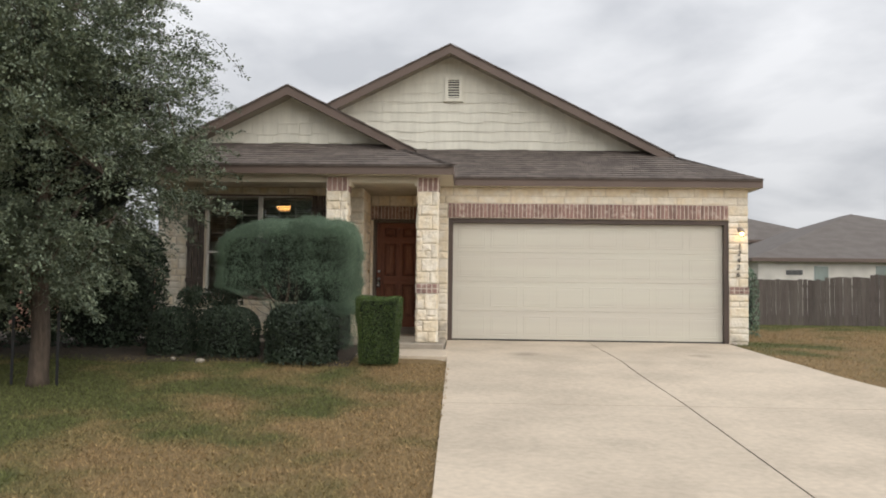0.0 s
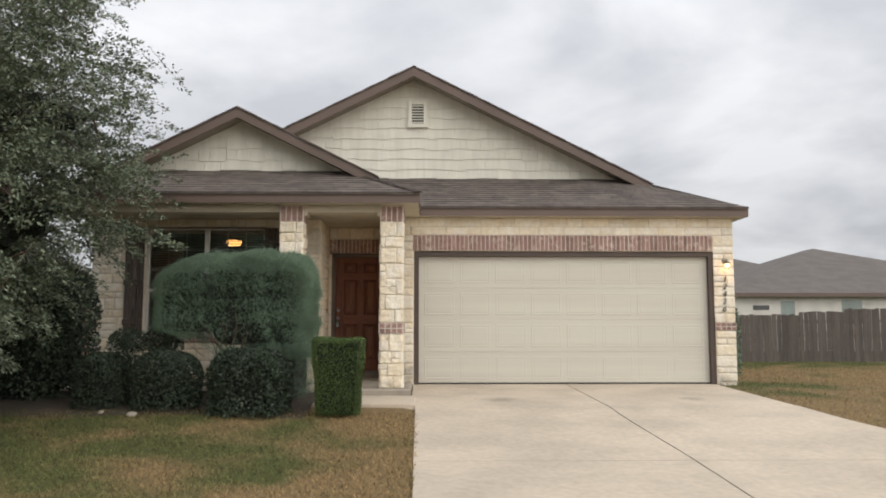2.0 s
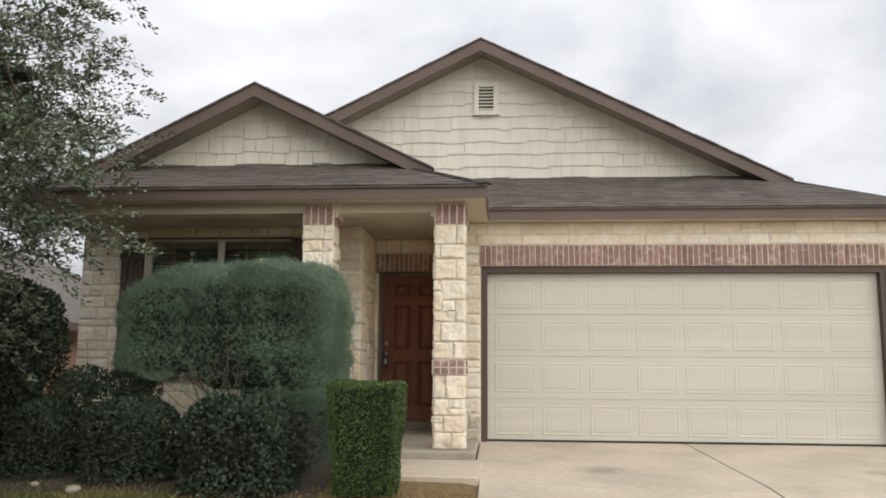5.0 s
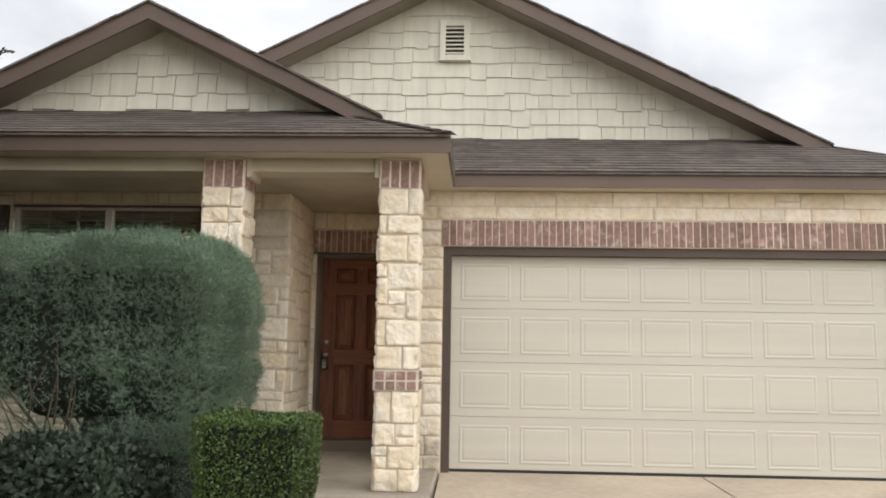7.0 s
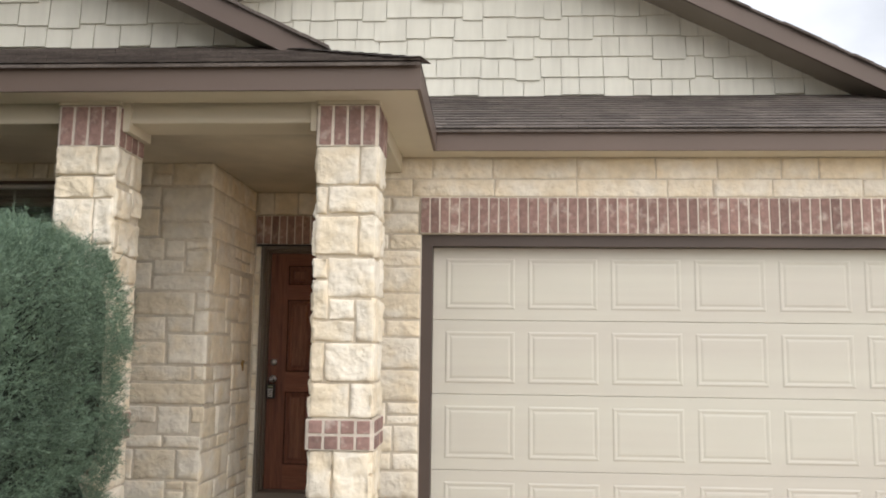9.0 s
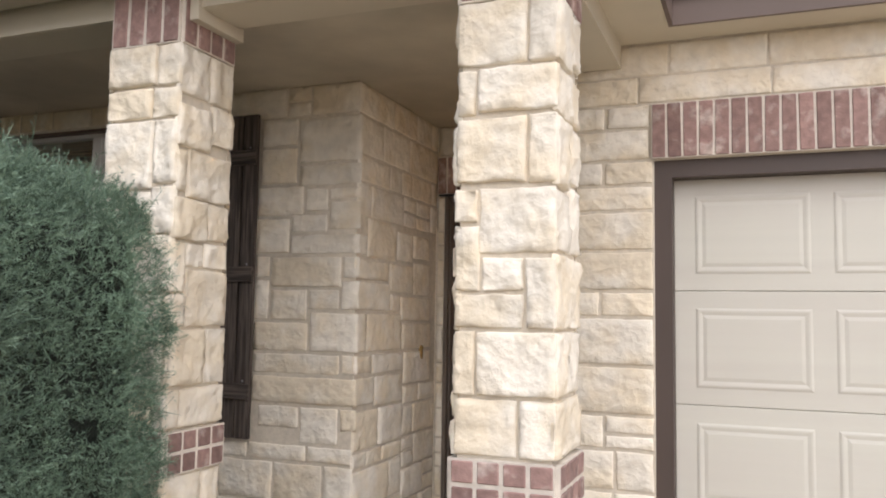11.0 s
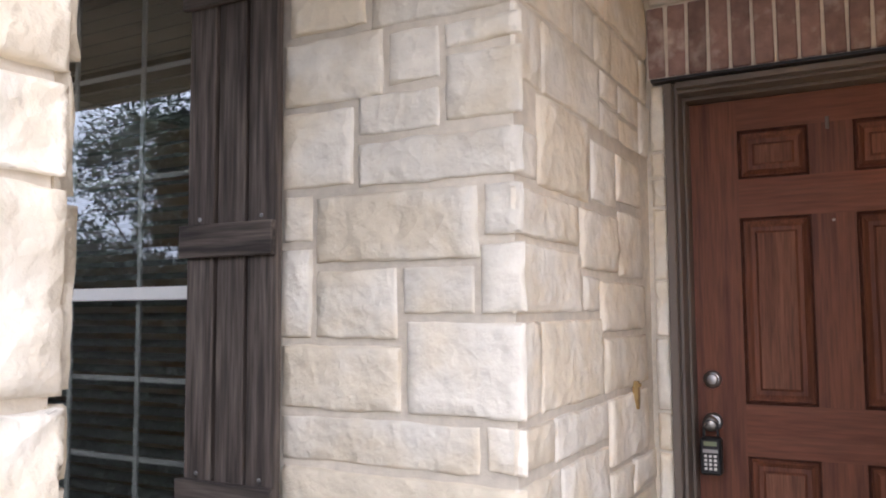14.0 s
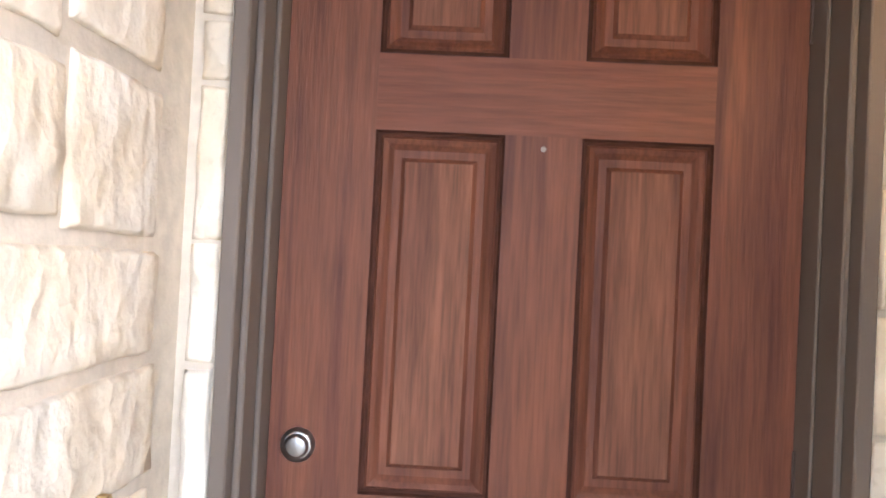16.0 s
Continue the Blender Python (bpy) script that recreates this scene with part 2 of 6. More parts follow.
M_ROOF_N = mat("neighbour_roof", (0.13, 0.115, 0.105), 0.95, var=0.2, scale=20, hue2=(0.11, 0.095, 0.085))
M_BRICK_N = mat("neighbour_brick", (0.36, 0.21, 0.16), 0.9, var=0.2, scale=8, hue2=(0.30, 0.17, 0.13))
M_GRID = mat("grid_bar_vinyl", (0.40, 0.39, 0.365), 0.5, var=0.05, scale=5, bump=0.05)
M_GLASS = glass("window_glass")
M_GLASS.node_tree.nodes["Principled BSDF"].inputs["IOR"].default_value = 2.9


def leaf_mat(name, a, b, rough=0.55):
    m = bpy.data.materials.new(name)
    m.use_nodes = True
    n, l = m.node_tree.nodes, m.node_tree.links
    p = n["Principled BSDF"]
    p.inputs["Roughness"].default_value = rough
    geo = n.new("ShaderNodeNewGeometry")
    r = n.new("ShaderNodeValToRGB")
    r.color_ramp.elements[0].color, r.color_ramp.elements[1].color = (*a, 1), (*b, 1)
    l.new(geo.outputs["Random Per Island"], r.inputs[0])
    no = n.new("ShaderNodeTexNoise")
    no.inputs["Scale"].default_value = 2.2
    l.new(geo.outputs["Position"], no.inputs["Vector"])
    mr = n.new("ShaderNodeMapRange")
    mr.inputs["From Min"].default_value, mr.inputs["From Max"].default_value = 0.3, 0.7
    mr.inputs["To Min"].default_value, mr.inputs["To Max"].default_value = 0.75, 1.25
    l.new(no.outputs[0], mr.inputs["Value"])
    h = n.new("ShaderNodeHueSaturation")
    l.new(r.outputs[0], h.inputs["Color"]); l.new(mr.outputs[0], h.inputs["Value"])
    l.new(h.outputs[0], p.inputs["Base Color"])
    return m


M_JUNIPER = leaf_mat("juniper_foliage", (0.042, 0.078, 0.050), (0.215, 0.305, 0.205), 0.65)
M_BOXWOOD = leaf_mat("boxwood_leaf", (0.020, 0.046, 0.010), (0.090, 0.138, 0.025))
M_DARKLEAF = leaf_mat("dark_shrub_leaf", (0.012, 0.022, 0.012), (0.036, 0.056, 0.030), 0.7)
M_OAK = leaf_mat("live_oak_leaf", (0.058, 0.080, 0.052), (0.185, 0.222, 0.142), 0.6)
M_GRASS = mat("grass_blade", (0.285, 0.20, 0.10), 0.95, var=0.3, scale=22, bump=0, hue2=(0.115, 0.125, 0.046), hscale=0.9, island=0.5, spec=0.2)


def green_near_oak(m):
    """Turf stays greener in the damp shade round the oak, along the fence and at the house corner."""
    n, l = m.node_tree.nodes, m.node_tree.links
    geo = next(x for x in n if x.bl_idname == "ShaderNodeNewGeometry")
    dist = n.new("ShaderNodeVectorMath"); dist.operation = "DISTANCE"
    dist.inputs[1].default_value = (-6.5, 9.6, -0.4)
    l.new(geo.outputs["Position"], dist.inputs[0])
    r = n.new("ShaderNodeMapRange")
    r.inputs["From Min"].default_value, r.inputs["From Max"].default_value = 1.5, 6.5
    r.inputs["To Min"].default_value, r.inputs["To Max"].default_value = 0.20, -0.11
    l.new(dist.outputs["Value"], r.inputs["Value"])
    split = n.new("ShaderNodeSeparateXYZ")
    l.new(geo.outputs["Position"], split.inputs[0])
    strip = n.new("ShaderNodeMapRange")
    strip.inputs["From Min"].default_value, strip.inputs["From Max"].default_value = 21.0, 25.5
    strip.inputs["To Min"].default_value, strip.inputs["To Max"].default_value = 0.0, 0.30
    l.new(split.outputs["Y"], strip.inputs["Value"])
    corner = n.new("ShaderNodeVectorMath"); corner.operation = "DISTANCE"
    corner.inputs[1].default_value = (5.3, 15.6, 0.0)
    l.new(geo.outputs["Position"], corner.inputs[0])
    near = n.new("ShaderNodeMapRange")
    near.inputs["From Min"].default_value, near.inputs["From Max"].default_value = 0.3, 2.2
    near.inputs["To Min"].default_value, near.inputs["To Max"].default_value = 0.32, 0.0
    l.new(corner.outputs["Value"], near.inputs["Value"])
    both = n.new("ShaderNodeMath"); both.operation = "ADD"
    l.new(strip.outputs[0], both.inputs[0]); l.new(near.outputs[0], both.inputs[1])
    ramp = next(x for x in n if x.bl_idname == "ShaderNodeValToRGB")
    big = ramp.inputs[0].links[0].from_socket
    add = n.new("ShaderNodeMath"); add.operation = "ADD"
    l.new(big, add.inputs[0]); l.new(r.outputs[0], add.inputs[1])
    more = n.new("ShaderNodeMath"); more.operation = "ADD"
    l.new(add.outputs[0], more.inputs[0]); l.new(both.outputs[0], more.inputs[1])
    l.new(more.outputs[0], ramp.inputs[0])


green_near_oak(M_GRASS)
green_near_oak(M_GROUND)


# ---- mesh helpers ----
def box(bm, x0, x1, y0, y1, z0, z1, bevel=0.0):
    v = [bm.verts.new((x, y, z)) for z in (z0, z1) for x, y in ((x0, y0), (x1, y0), (x1, y1), (x0, y1))]
    faces = [bm.faces.new([v[i] for i in f]) for f in ((3, 2, 1, 0), (4, 5, 6, 7), (0, 1, 5, 4), (1, 2, 6, 5), (2, 3, 7, 6), (3, 0, 4, 7))]
    if bevel:
        bmesh.ops.bevel(bm, geom=list({e for f in faces for e in f.edges}), offset=bevel, segments=1, affect="EDGES")
    return v


def prism(bm, poly, depth):
    """poly: list of Vectors, counter-clockwise seen from outside; depth: Vector pointing inward."""
    a = [bm.verts.new(p) for p in poly]
    b = [bm.verts.new(Vector(p) + depth) for p in poly]
    bm.faces.new(a)
    bm.faces.new(b[::-1])
    for i in range(len(a)):
        j = (i + 1) % len(a)
        bm.faces.new((a[i], b[i], b[j], a[j]))


def tube(bm, a, b, r0, r1, n=10, cap=True):
    a, b = Vector(a), Vector(b)
    d = (b - a).normalized()
    u = d.orthogonal().normalized()
    w = d.cross(u)
    rings = [[bm.verts.new(p + r * (math.cos(2 * math.pi * i / n) * u + math.sin(2 * math.pi * i / n) * w)) for i in range(n)] for p, r in ((a, r0), (b, r1))]
    for i in range(n):
        j = (i + 1) % n
        bm.faces.new((rings[0][i], rings[0][j], rings[1][j], rings[1][i]))
    if cap:
        bm.faces.new(rings[0][::-1])
        bm.faces.new(rings[1])


def loft(bm, knots, n=10):
    """One closed limb through (place, radius) knots, with level rings."""
    rings = []
    for (p, r) in knots:
        rings.append([bm.verts.new(Vector(p) + Vector((math.cos(2 * math.pi * i / n) * r, math.sin(2 * math.pi * i / n) * r, 0))) for i in range(n)])
    for a, b in zip(rings, rings[1:]):
        for i in range(n):
            j = (i + 1) % n
            bm.faces.new((a[i], a[j], b[j], b[i]))
    bm.faces.new(rings[0][::-1])
    bm.faces.new(rings[-1])


def mesh_of(name, bm, material, smooth=False):
    me = bpy.data.meshes.new(name)
    bm.normal_update()
    bm.to_mesh(me)
    bm.free()
    me.materials.append(material)
    if smooth:
        for p in me.polygons:
            p.use_smooth = True
    return me


def part(name, bm, material, parent=None, label="", smooth=False):
    ob = new(name, mesh_of(name, bm, material, smooth))
    if parent is not None:
        ob.parent = parent
    if label:
        tagged(ob, label)
    return ob


def boxpart(name, dims, material, parent=None, bevel=0.0, label=""):
    bm = bmesh.new()
    box(bm, *dims, bevel=bevel)
    return part(name, bm, material, parent, label)


def thing(name, at, label, category, group="", kind=""):
    ob = new(name)
    ob.empty_display_size = 0.1
    ob.location = at
    tagged(ob, label, category, group, kind)
    return ob


def under(parent, ob):
    """Hang ob, built in world places, under parent."""
    ob.parent = parent
    chain = parent.matrix_basis.copy()
    if parent.parent is not None:
        chain = parent.parent.matrix_basis @ chain
    ob.matrix_parent_inverse = chain.inverted()
    return ob


def wpart(name, bm, material, parent, label="", smooth=False):
    return under(parent, part(name, bm, material, None, label, smooth))


def wbox(name, dims, material, parent, bevel=0.0, label=""):
    return under(parent, boxpart(name, dims, material, None, bevel, label))


def clip(poly, a, b, c):
    """Keep the part of a 2D polygon where a*u + b*v <= c."""
    out = []
    for i, p in enumerate(poly):
        q = poly[(i + 1) % len(poly)]
        dp, dq = a * p[0] + b * p[1] - c, a * q[0] + b * q[1] - c
        if dp <= 0:
            out.append(p)
        if (dp < 0 < dq) or (dq < 0 < dp):
            t = dp / (dp - dq)
            out.append((p[0] + t * (q[0] - p[0]), p[1] + t * (q[1] - p[1])))
    return out


# ---- plan ----
WALL_Y = 15.45          # front wall and garage wall
ENTRY_Y = 16.67         # wall that holds the front door
HOUSE_L, HOUSE_R = -6.01, 5.25
ALC_L, ALC_R = -2.045, -0.88   # entry recess
GAR_L, GAR_R, GAR_Z0, GAR_Z1 = -0.325, 4.80, -0.082, 2.156
EAVE_Z, FASCIA_Z = 3.0, 2.835
EAVE_R, EAVE_L = 5.444, -6.34
MAIN_EAVE_Y, PORCH_EAVE_Y, PORCH_X = 15.22, 13.79, -0.292
SLOPE = 0.45
RIDGE_X, RIDGE_Z, RAKE_Y, GABLE_Y = -0.445, 5.97, 16.61, 17.04
SRIDGE_X, SRIDGE_Z, SRAKE_Y, SGABLE_Y = -3.373, 4.594, 14.64, 15.05
CEIL_Z = 2.80
PORCH_Z, WALK_Z = -0.042, -0.135

PROFILE_Y = [-400, -60, -8, 0, 5.9, 9.43, 12.46, 15.55, 30, 60, 400]
PROFILE_Z = [-1.1, -1.0, -0.92, -0.80, -0.60, -0.42, -0.18, -0.082, -0.09, -0.1, -0.1]


def drive_z(y):
    return float(np.interp(y, PROFILE_Y, PROFILE_Z))


def lawn_z(x, y):
    z = drive_z(y) - 0.015
    if y > 15.55:
        z -= 0.03
    if x < -0.32:
        z += 0.05 * min(1.0, (-0.32 - x) / 3.0)
    return z


def drive_left(y):
    return float(np.interp(y, [0, 5.9, 9.4, 12.5, 13.4, 15.6], [-0.23, -0.27, -0.31, -0.338, -0.405, -0.41]))


def drive_right(y):
    return float(np.interp(y, [-8, 4, 8, 10.7, 11.4, 12.6, 15.6], [8.0, 7.6, 6.3, 5.33, 5.12, 4.92, 4.87]))


# ---- ground, drive, walk ----
def build_ground():
    xs = [-1200, -300, -80, -40, -20, -14] + [-12 + 0.5 * i for i in range(60)] + [20, 26, 40, 80, 300, 1200]
    ys = [-1200, -300, -60, -20, -8] + [-7 + 0.5 * i for i in range(50)] + [20, 24, 30, 40, 60, 120, 400, 1500]
    bm = bmesh.new()
    grid = [[bm.verts.new((x, y, lawn_z(x, y) - (0.09 if -0.4 < x < drive_right(y) + 0.05 and y < 15.6 else 0.12 if -4.3 < x <= -0.4 and 12.9 < y < 17 else 0.0))) for x in xs] for y in ys]
    for j in range(len(ys) - 1):
        for i in range(len(xs) - 1):
            bm.faces.new((grid[j][i], grid[j][i + 1], grid[j + 1][i + 1], grid[j + 1][i]))
    return tagged(part("ground", bm, M_GROUND, None, smooth=True), "dry front lawn of mixed brown and green turf", "ground", kind="structure")


ground = build_ground()


def build_drive():
    """Concrete panels divided by one cross joint and one long slanting seam."""
    drive = thing("driveway", (2, 9, -0.4), "pale concrete driveway sloping up to the garage, with dark joints", "driveway", kind="structure")
    seam_x = lambda y: float(np.interp(y, [0, 6, 9.5, 11.7, 15.4], [2.6, 2.48, 2.48, 2.33, 2.25]))
    ys = [-7 + 0.5 * i for i in range(45)] + [15.56]
    for (y0, y1) in ((-7.0, 3.4), (3.412, 9.424), (9.436, 15.56)):
        for side in (0, 1):
            bm = bmesh.new()
            rows = sorted({y0, y1, *[y for y in ys + [12.46, 13.4] if y0 < y < y1]})
            pts = []
            for y in rows:
                a, b = (drive_left(y), seam_x(y) - 0.009) if side == 0 else (seam_x(y) + 0.009, drive_right(y))
                z = drive_z(y)
                pts.append([bm.verts.new(p) for p in ((a, y, z), (b, y, z), (a, y, z - 0.12), (b, y, z - 0.12))])
            for p, q in zip(pts, pts[1:]):
                bm.faces.new((p[0], p[1], q[1], q[0]))
                bm.faces.new((p[2], p[0], q[0], q[2]))
                bm.faces.new((p[1], p[3], q[3], q[1]))
            bm.faces.new((pts[0][0], pts[0][2], pts[0][3], pts[0][1]))
            bm.faces.new((pts[-1][0], pts[-1][1], pts[-1][3], pts[-1][2]))
            wpart("concrete_panel", bm, M_CONC, drive)
    bm = bmesh.new()
    for y0, y1 in zip(ys, ys[1:]):
        for a, b in ((seam_x, 0.012),):
            vs = [bm.verts.new((a(y) + dx, y, drive_z(y) - 0.006)) for y, dx in ((y0, -b), (y0, b), (y1, b), (y1, -b))]
            bm.faces.new(vs)
    for y in (3.406, 9.43):
        box(bm, -0.32, drive_right(y), y - 0.008, y + 0.008, drive_z(y) - 0.05, drive_z(y) - 0.006)
    wpart("joint", bm, M_SEAM, drive, "dark joint filler")
    return drive


drive = build_drive()

walk_slab = boxpart("walkway", (-4.2, -0.345, 12.46, 13.83, WALK_Z - 0.14, WALK_Z), M_CONC, None, 0.012)
tagged(walk_slab, "pale concrete front walk beside the driveway", "walkway", kind="structure")
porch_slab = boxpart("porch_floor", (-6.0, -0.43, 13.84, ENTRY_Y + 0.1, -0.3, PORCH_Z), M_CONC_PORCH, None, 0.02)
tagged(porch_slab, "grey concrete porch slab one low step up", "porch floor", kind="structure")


def build_bed():
    bm = bmesh.new()
    n = 26
    top = []
    for i in range(n + 1):
        x = -9.5 + (9.5 - 1.72) * i / n
        front = 11.62 + 0.10 * math.sin(i * 0.7)
        top.append((bm.verts.new((x, front, lawn_z(x, front) + 0.008)), bm.verts.new((x, 12.45, lawn_z(x, 12.45) + 0.05)), bm.verts.new((x, 15.4, lawn_z(x, 15.4) + 0.03))))
    for p, q in zip(top, top[1:]):
        for k in range(2):
            bm.faces.new((p[k], q[k], q[k + 1], p[k + 1]))
    return tagged(part("planting_bed", bm, M_BED), "dark mulch planting bed under the front shrubs", "planting bed", kind="structure")


build_bed()


# ---- masonry ----
def stone_mesh(name, w, h, d, rng, nx=0, nz=0, rough=1.0):
    """One rough-faced limestone block: back at y=0, face towards -y, centred on x and z."""
    step = 0.035 if rough < 1.5 else 0.024
    nx, nz = nx or max(3, min(12, round(w / step))), nz or max(3, min(9, round(h / step)))
    bm = bmesh.new()
    seed = Vector((rng.uniform(0, 90), rng.uniform(0, 90), rng.uniform(0, 90)))
    r = min(0.007, w * 0.16, h * 0.16)
    rows = []
    for j in range(nz + 3):
        row = []
        for i in range(nx + 3):
            ring = i in (0, nx + 2) or j in (0, nz + 2)
            u = -w / 2 + (0 if i == 0 else w if i == nx + 2 else r + (w - 2 * r) * (i - 1) / nx)
            v = -h / 2 + (0 if j == 0 else h if j == nz + 2 else r + (h - 2 * r) * (j - 1) / nz)
            p = Vector((u, 0, v))
            k = rough * (noise.noise(p * 9 + seed) * 0.008 + noise.noise(p * 24 + seed) * 0.006 + (noise.noise(p * 45 + seed) * 0.003 if rough > 1.5 else 0))
            y = -max(0.004, d - r * 0.9 - k * 0.5) if ring else -max(0.006, d + k)
            if not ring and rough > 1.5 and 1 < i < nx + 1 and 1 < j < nz + 1:
                u += 0.3 * step * noise.noise(p * 60 + seed)
                v += 0.3 * step * noise.noise(p * 60 - seed)
            if ring:
                u += 0.006 * noise.noise(Vector((u * 14, 3, v * 14)) + seed)
                v += 0.006 * noise.noise(Vector((u * 14, 9, v * 14)) + seed)
            row.append(bm.verts.new((u, y, v)))
        rows.append(row)
    for j in range(nz + 2):
        for i in range(nx + 2):
            bm.faces.new((rows[j][i], rows[j][i + 1], rows[j + 1][i + 1], rows[j + 1][i]))
    edge = rows[0][:] + [r_[-1] for r_ in rows[1:]] + rows[-1][-2::-1] + [r_[0] for r_ in rows[-2:0:-1]]
    back = [bm.verts.new((p.co.x, 0.004, p.co.z)) for p in edge]
    for i in range(len(edge)):
        j = (i + 1) % len(edge)
        bm.faces.new((edge[j], edge[i], back[i], back[j]))
    bm.faces.new(back)
    return mesh_of(name, bm, M_STONE, smooth=True)


def ashlar(u0, u1, v0, v1, rng, hs=(0.10, 0.13, 0.16, 0.20, 0.23), wmin=0.12, wmax=0.46):
    """Random ashlar: courses of stones of mixed height, some split into two, on a rectangle. Yields u0, u1, v0, v1."""
    out = []
    v = v0
    while v < v1 - 0.04:
        h = rng.choice(hs)
        if v + h > v1 - 0.05:
            h = v1 - v
        u = u0
        while u < u1 - 0.02:
            w = rng.uniform(wmin, wmax) * (0.8 + 1.4 * h)
            if u + w > u1 - wmin * 0.8:
                w = u1 - u
            if h > 0.14 and w < 0.3 and rng.random() < 0.35:
                k = rng.uniform(0.42, 0.58)
                out += [(u, u + w, v, v + h * k), (u, u + w, v + h * k, v + h)]
            else:
                out.append((u, u + w, v, v + h))
            u += w
        v += h
    return out


def lay(parent, rects, origin, face, rng, depth=0.009, gap=0.018, rough=1.0):
    """Hang stones on a wall face. face: degrees of turn about z (0: faces -y, 90: faces +x, -90: faces -x)."""
    for u0, u1, v0, v1 in rects:
        w, h = u1 - u0 - gap, v1 - v0 - gap
        if w < 0.02 or h < 0.02:
            continue
        ob = new("stone", stone_mesh("stone", w, h, depth + rng.uniform(-0.003, 0.005) * rough, rng, rough=rough))
        m = Matrix.Translation(origin) @ Matrix.Rotation(radians(face), 4, "Z") @ Matrix.Translation(((u0 + u1) / 2, 0, (v0 + v1) / 2))
        ob.matrix_basis = m
        under(parent, ob)


BRICK_CACHE = {}


def brick_mesh(w, h, d):
    key = (round(w, 3), round(h, 3), round(d, 3))
    if key not in BRICK_CACHE:
        bm = bmesh.new()
        box(bm, -w / 2, w / 2, -d, 0, -h / 2, h / 2, bevel=0.004)
        BRICK_CACHE[key] = mesh_of("brick", bm, M_BRICK)
    return BRICK_CACHE[key]


def soldiers(parent, u0, u1, v0, v1, origin, face, rng, pitch=0.075, gap=0.011, depth=0.012, rows=1):
    bm = bmesh.new()
    box(bm, u0 + 0.002, u1 - 0.002, -(depth - 0.005), 0.0, v0 + 0.002, v1 - 0.002)
    bed = new("brick_mortar", mesh_of("brick_mortar", bm, M_BRICK_MORTAR))
    bed.matrix_basis = Matrix.Translation(origin) @ Matrix.Rotation(radians(face), 4, "Z")
    under(parent, bed)
    n = max(1, round((u1 - u0) / pitch))
    p, hh = (u1 - u0) / n, (v1 - v0) / rows
    for r in range(rows):
        for i in range(n):
            ob = new("brick", brick_mesh(p - gap, hh - gap, depth))
            ob.matrix_basis = Matrix.Translation(origin) @ Matrix.Rotation(radians(face), 4, "Z") @ Matrix.Translation((u0 + (i + 0.5) * p, rng.uniform(-0.002, 0.002), v0 + (r + 0.5) * hh)) @ Matrix.Rotation(rng.uniform(-0.016, 0.016), 4, "Y")
            under(parent, ob)


def wall(name, dims, label, material=None):
    w = thing(name, (dims[0], dims[2], dims[4]), label, "wall", kind="structure")
    wbox("mortar_backing", dims, material or M_MORTAR, w)
    return w


rng = random.Random(7)
FACE = WALL_Y + 0.012   # mortar plane behind the stone faces
STONE_LABEL = "cream limestone ashlar wall with pale mortar joints"

# window wall: two piers, a strip above and below the window
WIN_L, WIN_R, WIN_Z0, WIN_Z1 = -5.09, -3.01, 0.745, 2.655
wall_front = thing("wall_front", (HOUSE_L, FACE, 0), STONE_LABEL, "wall", kind="structure")
for d in ((HOUSE_L, WIN_L, FACE, FACE + 0.2, -0.3, 3.0), (WIN_R, ALC_L - 0.012, FACE, FACE + 0.2, -0.3, 3.0), (WIN_L, WIN_R, FACE, FACE + 0.2, -0.3, WIN_Z0), (WIN_L, WIN_R, FACE, FACE + 0.2, WIN_Z1, 3.0)):
    wbox("mortar_backing", d, M_MORTAR, wall_front)
o = (0, FACE, 0)
lay(wall_front, ashlar(HOUSE_L, WIN_L, -0.1, CEIL_Z, rng), o, 0, rng)
# the pier between the shutter and the entry, stone by stone: left, right, bottom, top
PIER_UP = [(-2.70, -2.46, 2.45, 2.61), (-2.70, -2.46, 2.22, 2.43), (-2.44, -2.035, 2.34, 2.60), (-2.44, -2.035, 2.20, 2.32), (-2.72, -2.41, 2.03, 2.20), (-2.39, -2.25, 2.05, 2.18), (-2.23, -2.035, 2.12, 2.18), (-2.23, -2.035, 1.94, 2.10), (-2.48, -2.25, 1.93, 2.03), (-2.73, -2.50, 1.81, 2.01), (-2.48, -2.035, 1.80, 1.91), (-2.72, -2.63, 1.67, 1.79), (-2.61, -2.15, 1.61, 1.78), (-2.13, -2.035, 1.66, 1.78)]
PIER_LOW = [(-2.73, -2.63, 1.42, 1.65), (-2.61, -2.37, 1.42, 1.59), (-2.35, -2.16, 1.48, 1.59), (-2.14, -2.035, 1.48, 1.64), (-2.72, -2.36, 1.24, 1.40), (-2.34, -2.035, 1.24, 1.46), (-2.72, -2.15, 1.11, 1.22), (-2.13, -2.035, 1.12, 1.22), (-2.72, -2.035, 0.94, 1.09), (-2.67, -2.41, 0.80, 0.92), (-2.39, -2.15, 0.72, 0.92), (-2.13, -2.035, 0.80, 0.92)]
lay(wall_front, PIER_UP + PIER_LOW, o, 0, rng, gap=0.002)
lay(wall_front, ashlar(WIN_R, ALC_L, 2.615, CEIL_Z, rng) + ashlar(WIN_R, ALC_L, PORCH_Z, 0.71, rng), o, 0, rng)
lay(wall_front, ashlar(WIN_L, WIN_R, -0.1, WIN_Z0 - 0.09, rng), o, 0, rng)
lay(wall_front, ashlar(WIN_L, WIN_R, WIN_Z1 + 0.012, CEIL_Z, rng), o, 0, rng)
soldiers(wall_front, WIN_L - 0.05, WIN_R + 0.05, WIN_Z0 - 0.085, WIN_Z0 - 0.005, o, 0, rng, pitch=0.075, depth=0.05)

